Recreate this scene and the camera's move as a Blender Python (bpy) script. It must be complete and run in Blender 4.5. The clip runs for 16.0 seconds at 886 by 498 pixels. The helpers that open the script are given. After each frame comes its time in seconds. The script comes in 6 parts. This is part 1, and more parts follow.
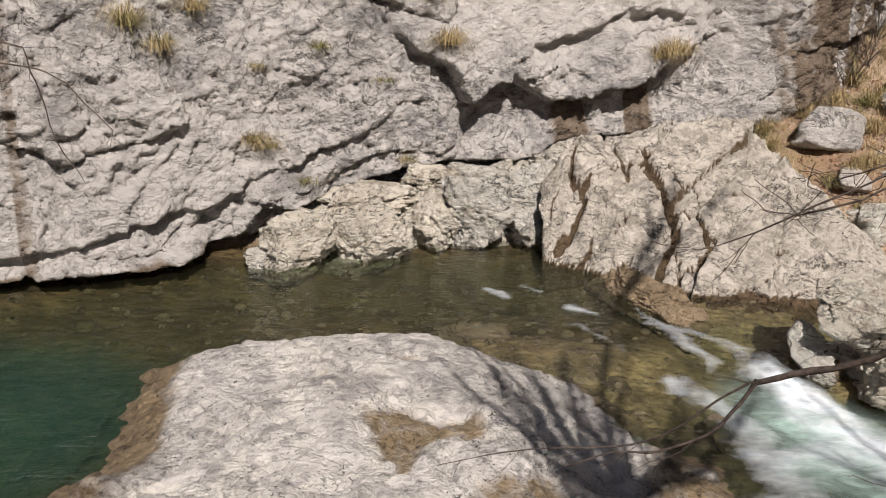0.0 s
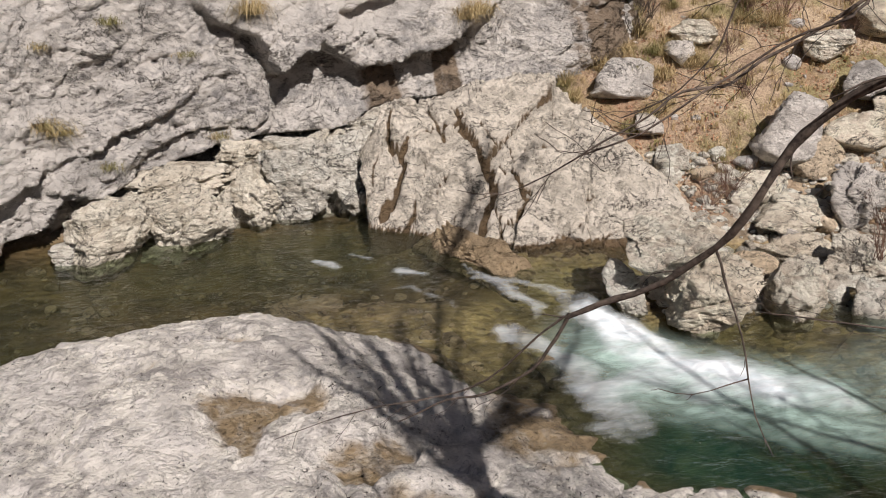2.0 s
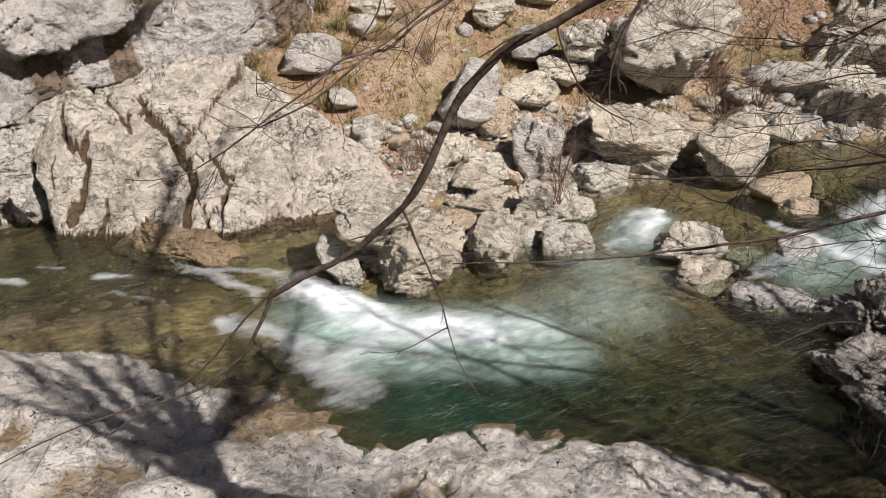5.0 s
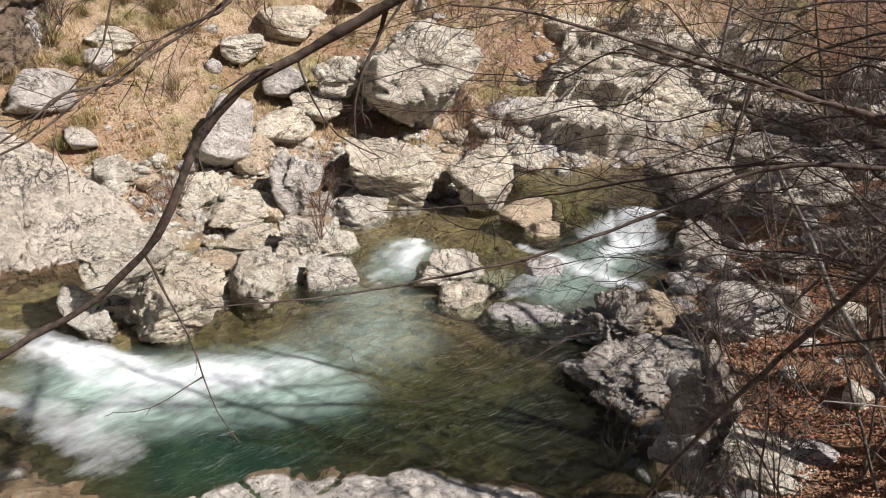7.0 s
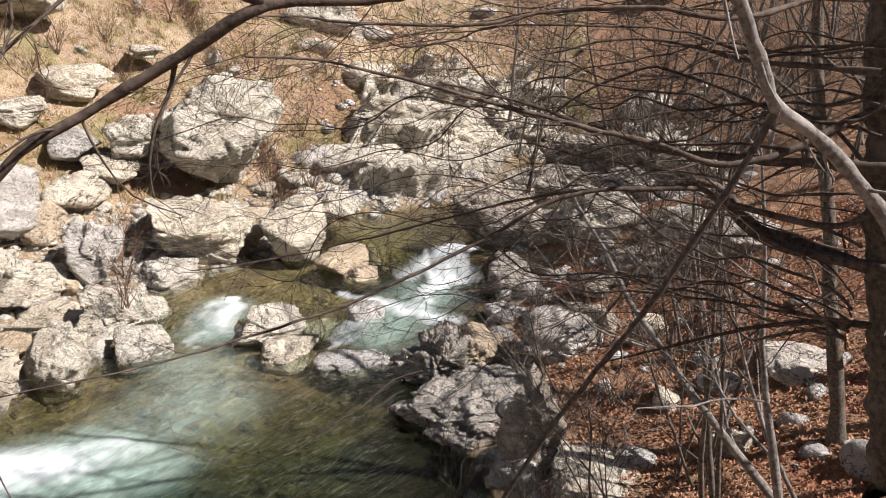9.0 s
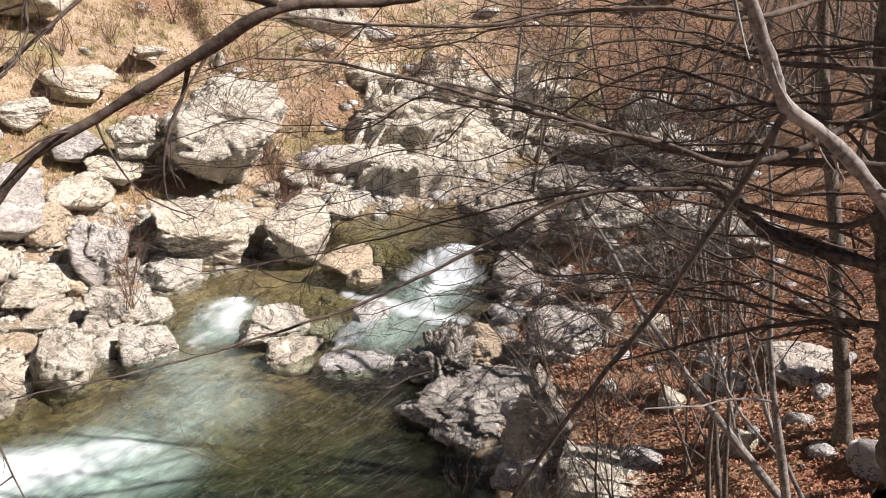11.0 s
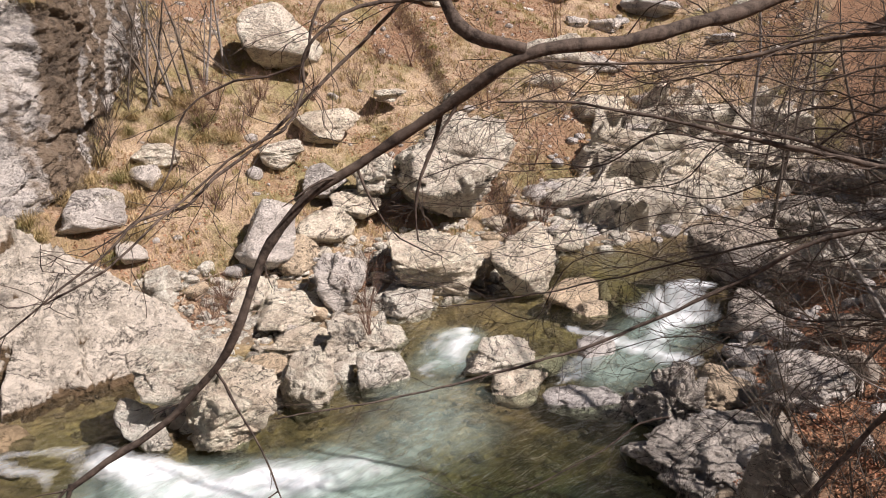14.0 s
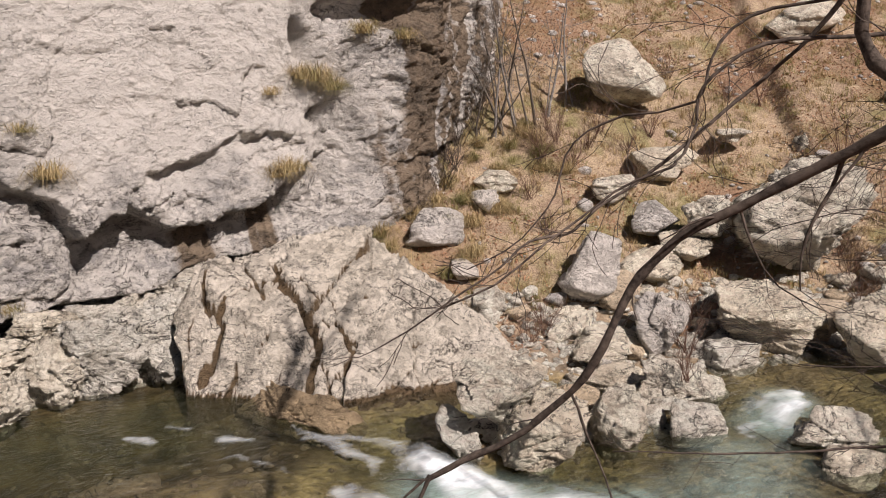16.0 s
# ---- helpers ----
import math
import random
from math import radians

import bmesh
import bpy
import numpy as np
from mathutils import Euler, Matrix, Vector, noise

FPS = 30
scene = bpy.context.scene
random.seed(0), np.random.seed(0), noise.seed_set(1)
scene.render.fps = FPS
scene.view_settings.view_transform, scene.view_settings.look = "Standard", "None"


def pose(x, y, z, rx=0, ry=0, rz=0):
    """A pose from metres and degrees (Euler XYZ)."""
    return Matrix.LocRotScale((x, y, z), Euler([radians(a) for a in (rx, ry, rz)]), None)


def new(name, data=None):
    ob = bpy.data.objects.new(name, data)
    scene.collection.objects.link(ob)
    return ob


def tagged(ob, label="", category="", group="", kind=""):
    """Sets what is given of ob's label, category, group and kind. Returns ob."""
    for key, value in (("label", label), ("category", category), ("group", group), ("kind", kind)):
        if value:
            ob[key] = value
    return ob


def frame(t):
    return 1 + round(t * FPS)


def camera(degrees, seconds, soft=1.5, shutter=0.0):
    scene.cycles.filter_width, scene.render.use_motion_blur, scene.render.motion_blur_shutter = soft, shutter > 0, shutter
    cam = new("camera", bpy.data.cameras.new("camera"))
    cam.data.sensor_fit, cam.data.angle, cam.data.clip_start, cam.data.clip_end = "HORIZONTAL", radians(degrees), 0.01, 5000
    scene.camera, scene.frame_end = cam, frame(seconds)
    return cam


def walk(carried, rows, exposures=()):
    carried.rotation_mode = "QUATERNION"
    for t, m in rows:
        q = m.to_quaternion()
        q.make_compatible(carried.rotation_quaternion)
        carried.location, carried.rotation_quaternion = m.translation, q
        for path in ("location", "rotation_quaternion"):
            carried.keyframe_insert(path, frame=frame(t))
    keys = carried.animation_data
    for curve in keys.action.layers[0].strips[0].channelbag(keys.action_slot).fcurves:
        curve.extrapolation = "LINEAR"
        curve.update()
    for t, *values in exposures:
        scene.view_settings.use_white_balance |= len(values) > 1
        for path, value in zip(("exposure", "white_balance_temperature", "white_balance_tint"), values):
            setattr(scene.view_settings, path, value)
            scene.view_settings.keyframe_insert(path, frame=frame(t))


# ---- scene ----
cam = camera(57.50, 16.0, soft=1.0)

PATH = [
    (0.0, -0.112, 0.051, 6.058, 71.08, -1.36, 0.42),
    (0.5, -0.114, 0.050, 6.052, 70.48, -0.88, -2.49),
    (1.0, -0.097, 0.051, 6.042, 70.10, -0.36, -5.01),
    (1.5, -0.072, 0.044, 6.030, 69.73, 0.07, -8.46),
    (2.0, -0.057, 0.033, 6.027, 69.09, -0.03, -12.86),
    (2.5, -0.052, 0.025, 6.019, 68.52, -0.38, -15.84),
    (3.0, -0.030, 0.018, 6.012, 67.88, -0.60, -18.55),
    (3.5, -0.029, -0.005, 6.014, 67.48, -0.74, -22.11),
    (4.0, -0.007, 0.005, 6.000, 67.50, -0.81, -26.78),
    (6.5, 0.084, 0.029, 5.996, 69.05, -0.99, -45.49),
    (7.0, 0.095, 0.027, 5.986, 70.49, -2.53, -50.88),
    (7.5, 0.084, 0.030, 5.986, 72.14, -3.17, -55.11),
    (8.0, 0.084, 0.042, 5.991, 73.31, -2.80, -58.58),
    (8.5, 0.093, 0.024, 5.983, 73.87, -2.02, -61.61),
    (9.0, 0.109, 0.024, 5.982, 74.18, -1.07, -64.80),
    (11.5, 0.089, 0.070, 5.986, 74.20, -0.75, -64.53),
    (12.0, 0.097, 0.085, 5.985, 73.74, 0.01, -61.50),
    (12.5, 0.089, 0.094, 5.990, 73.69, 0.92, -57.06),
    (13.0, 0.092, 0.105, 5.995, 74.49, 1.88, -53.54),
    (13.5, 0.074, 0.105, 6.002, 75.53, 2.26, -51.39),
    (14.0, 0.054, 0.111, 6.019, 76.65, 2.26, -49.27),
    (14.5, -0.003, 0.105, 6.026, 77.11, 1.79, -46.21),
    (15.0, -0.052, 0.110, 6.034, 77.49, 1.43, -41.15),
    (15.5, -0.081, 0.157, 6.040, 78.29, 0.79, -33.91),
    (16.0, -0.120, 0.200, 6.025, 79.62, 0.63, -26.30),
]
walk(cam, [(t, pose(x, y, z, rx, ry, rz)) for t, x, y, z, rx, ry, rz in PATH], [(0.0, 0.12, 6500, 15), (4.0, 0.19, 6500, 15), (6.5, 0.39, 6500, 15), (9.0, 0.75, 6500, 15), (11.5, 0.88, 6600, 18), (12.5, 0.74, 6700, 20), (14.0, 0.44, 6700, 20), (16.0, 0.13, 6700, 19)])


# ---- light ----
SUN_AZIMUTH, SUN_HEIGHT = 165.0, 47.0   # degrees clockwise from ahead, degrees above the horizon
sun_way = Vector((math.sin(radians(SUN_AZIMUTH)) * math.cos(radians(SUN_HEIGHT)), math.cos(radians(SUN_AZIMUTH)) * math.cos(radians(SUN_HEIGHT)), math.sin(radians(SUN_HEIGHT))))
sun_data = bpy.data.lights.new("sun", "SUN")
sun_data.energy, sun_data.angle, sun_data.color = 5.0, radians(0.53), (1.0, 0.945, 0.875)
sun_lamp = new("sun", sun_data)
sun_lamp.rotation_mode = "QUATERNION"
sun_lamp.rotation_quaternion = sun_way.to_track_quat("Z", "Y")
sun_lamp.location = (0, 0, 60)
world = bpy.data.worlds.new("sky")
world.use_nodes = True
scene.world = world
sky = world.node_tree.nodes.new("ShaderNodeTexSky")
sky.sky_type, sky.sun_disc = "NISHITA", False
sky.sun_elevation, sky.sun_rotation = radians(SUN_HEIGHT), radians(SUN_AZIMUTH)
background = world.node_tree.nodes["Background"]
background.inputs["Strength"].default_value = 0.028
world.node_tree.links.new(sky.outputs[0], background.inputs["Color"])


# ---- materials ----
class Nodes:
    """A short way to wire a node material."""

    def __init__(self, name):
        self.material = bpy.data.materials.new(name)
        self.material.use_nodes = True
        self.tree = self.material.node_tree
        self.tree.nodes.clear()
        self.out = self.tree.nodes.new("ShaderNodeOutputMaterial")
        self.place = self.tree.nodes.new("ShaderNodeNewGeometry").outputs["Position"]

    def put(self, socket, value):
        if isinstance(value, bpy.types.NodeSocket):
            self.tree.links.new(value, socket)
        elif value is not None:
            if socket.type == "RGBA" and len(value) == 3:
                value = (*value, 1.0)
            socket.default_value = value

    def stretched(self, factors, turn=(0, 0, 0), source=None):
        n = self.tree.nodes.new("ShaderNodeMapping")
        self.put(n.inputs["Vector"], source or self.place)
        n.inputs["Scale"].default_value = factors
        n.inputs["Rotation"].default_value = [radians(a) for a in turn]
        return n.outputs[0]

    def noise(self, scale, detail=4.0, rough=0.55, where=None, distortion=0.0):
        n = self.tree.nodes.new("ShaderNodeTexNoise")
        self.put(n.inputs["Vector"], where or self.place)
        for key, v in (("Scale", scale), ("Detail", detail), ("Roughness", rough), ("Distortion", distortion)):
            n.inputs[key].default_value = v
        return n.outputs["Fac"]

    def voronoi(self, scale, feature="F1", where=None, output="Distance"):
        n = self.tree.nodes.new("ShaderNodeTexVoronoi")
        n.feature = feature
        self.put(n.inputs["Vector"], where or self.place)
        n.inputs["Scale"].default_value = scale
        return n.outputs[output]

    def ramp(self, value, *stops):
        n = self.tree.nodes.new("ShaderNodeValToRGB")
        self.put(n.inputs[0], value)
        e = n.color_ramp.elements
        while len(e) < len(stops):
            e.new(0.5)
        for slot, (at, colour) in zip(e, stops):
            slot.position = at
            slot.color = (colour, colour, colour, 1) if isinstance(colour, (int, float)) else (*colour, 1)
        return n.outputs[0]

    def mix(self, factor, a, b, how="MIX"):
        n = self.tree.nodes.new("ShaderNodeMix")
        n.data_type, n.blend_type = "RGBA", how
        self.put(n.inputs[0], factor)
        self.put(n.inputs[6], a)
        self.put(n.inputs[7], b)
        return n.outputs[2]

    def math(self, how, a, b=0.0, clamp=False):
        n = self.tree.nodes.new("ShaderNodeMath")
        n.operation, n.use_clamp = how, clamp
        self.put(n.inputs[0], a)
        self.put(n.inputs[1], b)
        return n.outputs[0]

    def attribute(self, name):
        n = self.tree.nodes.new("ShaderNodeAttribute")
        n.attribute_name = name
        return n.outputs["Fac"]

    def chance(self):
        return self.tree.nodes.new("ShaderNodeObjectInfo").outputs["Random"]

    def island(self):
        return self.tree.nodes.new("ShaderNodeNewGeometry").outputs["Random Per Island"]

    def height(self):
        n = self.tree.nodes.new("ShaderNodeSeparateXYZ")
        self.put(n.inputs[0], self.place)
        return n.outputs["Z"]

    def bump(self, value, strength, distance, after=None):
        n = self.tree.nodes.new("ShaderNodeBump")
        self.put(n.inputs["Height"], value)
        n.inputs["Strength"].default_value, n.inputs["Distance"].default_value = strength, distance
        self.put(n.inputs["Normal"], after)
        return n.outputs[0]

    def surface(self, colour, rough=0.8, normal=None, specular=0.3):
        n = self.tree.nodes.new("ShaderNodeBsdfPrincipled")
        self.put(n.inputs["Base Color"], colour)
        self.put(n.inputs["Roughness"], rough)
        self.put(n.inputs["Normal"], normal)
        self.put(n.inputs["Specular IOR Level"], specular)
        self.tree.links.new(n.outputs[0], self.out.inputs["Surface"])
        return self.material


def limestone(name, light, mid, dark, stain=0.5, wet=False, pits=0.6, slope=28, line=1.0, mottle=0.5, chip=0.75, soaked_or_shaded=(0.34, 0.26, 0.17), pale=1.0):
    """Weathered limestone: pale faces, grey films, clustered pits and dark cracks with painted shade, rough relief."""
    n = Nodes(name)
    beds = n.stretched((0.85, 0.85, 1.3), (0, slope, 0))
    broad = n.noise(0.7, 8, 0.62, beds, 0.5)
    middle = n.noise(3.3, 8, 0.68, beds, 0.6)
    grain = n.noise(13, 8, 0.72, beds, 0.3)
    speck = n.noise(45, 6, 0.7)
    where = n.noise(1.5, 5, 0.6, None, 0.8)
    # near-black that puts the shade of pits and cracks into the colour
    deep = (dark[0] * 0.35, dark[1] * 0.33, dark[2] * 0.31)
    colour = n.mix(n.ramp(broad, (0.40, 0.0), (0.53, 1.0)), mid, light)
    colour = n.mix(n.ramp(middle, (0.36, 0.75), (0.50, 0.0)), colour, mid)
    film = n.math("MULTIPLY", n.ramp(where, (0.52, 0.0), (0.62, stain * 0.75)), n.ramp(middle, (0.40, 0.25), (0.58, 1.0)))
    if wet:
        clean = n.attribute("bare")
        colour = n.mix(n.math("MULTIPLY", clean, 0.8), colour, light)
        film = n.math("MULTIPLY", film, n.math("SUBTRACT", 1.0, n.math("MULTIPLY", clean, 0.85)))
    colour = n.mix(film, colour, n.mix(0.5, mid, dark))
    dirt = n.math("MULTIPLY", n.ramp(grain, (0.37, 1.0), (0.46, 0.0)), n.ramp(where, (0.44, 0.05), (0.58, mottle * 0.8)))
    if wet:
        dirt = n.math("MULTIPLY", dirt, n.math("SUBTRACT", 1.0, n.math("MULTIPLY", clean, 0.7)))
    colour = n.mix(dirt, colour, dark)
    colour = n.mix(n.ramp(speck, (0.34, 0.22), (0.48, 0.0)), colour, mid)
    bleach = n.math("MULTIPLY", n.ramp(n.noise(3.6, 10, 0.70, beds, 0.6), (0.44, 0.0), (0.53, pale)), n.ramp(n.noise(0.9, 5, 0.6, beds, 0.5), (0.40, 0.35), (0.55, 1.0)))
    if wet:
        bleach = n.math("MAXIMUM", bleach, n.math("MULTIPLY", clean, 0.75))
    colour = n.mix(bleach, colour, (min(light[0] * 1.14, 0.93), min(light[1] * 1.14, 0.90), min(light[2] * 1.13, 0.86)))
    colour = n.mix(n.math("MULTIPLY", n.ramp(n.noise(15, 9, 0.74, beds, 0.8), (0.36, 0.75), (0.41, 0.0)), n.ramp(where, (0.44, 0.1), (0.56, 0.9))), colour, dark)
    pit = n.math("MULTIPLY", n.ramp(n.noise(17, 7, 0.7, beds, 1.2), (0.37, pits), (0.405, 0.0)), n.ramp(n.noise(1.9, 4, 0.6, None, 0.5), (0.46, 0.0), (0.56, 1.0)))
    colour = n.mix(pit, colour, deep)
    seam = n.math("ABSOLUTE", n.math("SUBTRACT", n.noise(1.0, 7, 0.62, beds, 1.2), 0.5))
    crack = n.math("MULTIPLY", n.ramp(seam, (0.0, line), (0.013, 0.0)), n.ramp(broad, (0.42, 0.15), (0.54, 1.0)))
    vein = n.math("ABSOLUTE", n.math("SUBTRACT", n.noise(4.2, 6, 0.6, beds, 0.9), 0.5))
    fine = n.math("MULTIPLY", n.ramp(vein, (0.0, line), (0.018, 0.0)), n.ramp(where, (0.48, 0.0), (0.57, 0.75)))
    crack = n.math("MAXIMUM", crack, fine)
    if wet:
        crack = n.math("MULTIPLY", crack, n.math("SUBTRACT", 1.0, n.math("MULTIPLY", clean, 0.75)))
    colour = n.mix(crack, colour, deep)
    colour = n.mix(1.0, colour, n.mix(n.chance(), (0.92, 0.93, 0.95), (1.05, 1.0, 0.93)), "MULTIPLY")
    rough = 0.88
    if wet:
        # the wet mask darkens damp stone, and paints shade into the slab's clefts
        soak_or_shade = n.ramp(n.math("ADD", n.attribute("wet"), n.math("MULTIPLY", n.math("SUBTRACT", middle, 0.5), 0.9)), (0.34, 0.0), (0.66, 1.0))
        colour = n.mix(soak_or_shade, colour, n.mix(1.0, colour, soaked_or_shaded, "MULTIPLY"))
        rough = n.math("SUBTRACT", 0.88, n.math("MULTIPLY", soak_or_shade, 0.45))
    bent = n.tree.nodes.new("ShaderNodeVectorMath")
    bent.operation = "MULTIPLY_ADD"
    wave = n.tree.nodes.new("ShaderNodeTexNoise")
    wave.inputs["Scale"].default_value, wave.inputs["Detail"].default_value = 2.6, 4.0
    n.put(wave.inputs["Vector"], beds)
    n.put(bent.inputs[0], wave.outputs["Color"])
    bent.inputs[1].default_value = (0.55, 0.55, 0.55)
    n.put(bent.inputs[2], beds)
    crease = lambda scale, where, twist: n.math("ABSOLUTE", n.math("SUBTRACT", n.noise(scale, 9, 0.66, where, twist), 0.5))
    sharp = n.math("MINIMUM", n.math("MULTIPLY", crease(2.2, bent.outputs[0], 0.3), 3.0), 0.5)
    sharp = n.math("ADD", sharp, n.math("MULTIPLY", n.math("MINIMUM", n.math("MULTIPLY", crease(7.5, bent.outputs[0], 0.2), 3.0), 0.5), 0.5))
    chips = n.math("ADD", n.math("MULTIPLY", n.voronoi(3.0, "F1", bent.outputs[0]), chip * 0.6), n.math("MULTIPLY", n.voronoi(10.0, "F1", bent.outputs[0]), chip * 0.34))
    relief = n.math("ADD", n.math("ADD", n.math("MULTIPLY", grain, 0.34), n.math("MULTIPLY", sharp, chip)), n.math("ADD", chips, n.math("MULTIPLY", middle, 0.35)))
    relief = n.math("SUBTRACT", relief, n.math("ADD", n.math("MULTIPLY", crack, 0.35), n.math("MULTIPLY", pit, 0.28)))
    normal = n.bump(relief, 1.0, 0.16, n.bump(speck, 0.6, 0.016))
    return n.surface(colour, rough, normal, 0.2)


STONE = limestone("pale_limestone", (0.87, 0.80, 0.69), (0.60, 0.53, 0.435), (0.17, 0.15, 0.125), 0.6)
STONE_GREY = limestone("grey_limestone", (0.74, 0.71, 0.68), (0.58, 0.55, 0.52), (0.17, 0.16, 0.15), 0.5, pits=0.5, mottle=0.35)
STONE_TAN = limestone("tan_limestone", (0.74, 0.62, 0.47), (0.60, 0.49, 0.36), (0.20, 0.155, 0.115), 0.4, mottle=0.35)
CLIFF_STONE = limestone("cliff_limestone", (0.70, 0.66, 0.61), (0.37, 0.355, 0.34), (0.11, 0.10, 0.092), 0.85, wet=True, pits=1.0, mottle=0.95, chip=0.55, line=0.85, soaked_or_shaded=(0.40, 0.33, 0.26), pale=0.8)
LEDGE_STONE = limestone("ledge_limestone", (0.80, 0.74, 0.65), (0.50, 0.46, 0.39), (0.16, 0.14, 0.12), 0.55, wet=True, pits=0.9, slope=-35, chip=0.6, pale=0.8, soaked_or_shaded=(0.24, 0.185, 0.13))
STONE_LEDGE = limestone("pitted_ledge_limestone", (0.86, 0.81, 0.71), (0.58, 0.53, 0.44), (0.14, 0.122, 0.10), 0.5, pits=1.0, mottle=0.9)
BED_STONE = limestone("river_worn_limestone", (0.80, 0.79, 0.79), (0.42, 0.41, 0.41), (0.11, 0.10, 0.095), 0.8, wet=True, pits=1.0, slope=10, chip=0.45, mottle=0.9, line=0.35, soaked_or_shaded=(0.40, 0.32, 0.215), pale=0.8)
# darker copy of the grey limestone, with dappled tree shade in its colour
STONE_DULL_SHADED = limestone("shaded_furrowed_limestone", (0.62, 0.575, 0.52), (0.40, 0.37, 0.33), (0.12, 0.108, 0.092), 0.7, pits=0.9, mottle=0.8)
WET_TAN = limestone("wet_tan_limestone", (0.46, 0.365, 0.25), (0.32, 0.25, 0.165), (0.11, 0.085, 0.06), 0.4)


def ground_material():
    """River gravel, dry hillside and leaf litter, laid out by the ground's own masks."""
    n = Nodes("ground")
    grain = n.noise(22, 7, 0.7)
    broad = n.noise(1.3, 5, 0.6)
    soil = n.mix(n.ramp(broad, (0.35, 0.0), (0.65, 1.0)), (0.35, 0.255, 0.18), (0.52, 0.41, 0.275))
    soil = n.mix(n.ramp(n.noise(0.55, 5, 0.6), (0.50, 0.0), (0.60, 0.8)), soil, (0.22, 0.205, 0.085))
    soil = n.mix(n.ramp(grain, (0.40, 0.7), (0.56, 0.0)), soil, (0.11, 0.07, 0.045))
    litter = n.mix(n.ramp(n.noise(40, 5, 0.7), (0.4, 0.0), (0.6, 1.0)), (0.14, 0.085, 0.055), (0.36, 0.215, 0.13))
    colour = n.mix(n.attribute("litter"), soil, litter)
    pebble = n.voronoi(7.5, "F1", None, "Color")
    stones = n.mix(n.ramp(pebble, (0.2, 0.0), (0.8, 1.0)), (0.13, 0.10, 0.07), (0.36, 0.305, 0.235))
    colour = n.mix(n.attribute("gravel"), colour, stones)
    algae = n.mix(n.ramp(n.noise(1.1, 5, 0.6), (0.38, 0.0), (0.62, 1.0)), (0.19, 0.145, 0.08), (0.47, 0.36, 0.18))
    algae = n.mix(n.ramp(n.noise(5.5, 6, 0.7), (0.42, 0.5), (0.60, 0.0)), algae, (0.10, 0.08, 0.05))
    algae = n.mix(n.math("MULTIPLY", n.ramp(pebble, (0.55, 0.0), (0.9, 0.3)), n.ramp(n.noise(0.8, 3), (0.5, 0.0), (0.6, 1.0))), algae, (0.40, 0.34, 0.25))
    # dark bed colour: brown silt on the left, painted tree shade on the right
    brown = n.mix(n.ramp(n.noise(1.7, 5, 0.6), (0.40, 0.0), (0.62, 1.0)), (0.085, 0.062, 0.035), (0.20, 0.14, 0.07))
    algae = n.mix(n.attribute("silt_and_shade"), algae, brown)
    colour = n.mix(n.attribute("bed"), colour, algae)
    normal = n.bump(n.voronoi(7.5), 0.5, 0.06, n.bump(grain, 0.8, 0.04))
    return n.surface(colour, 0.9, normal, 0.2)


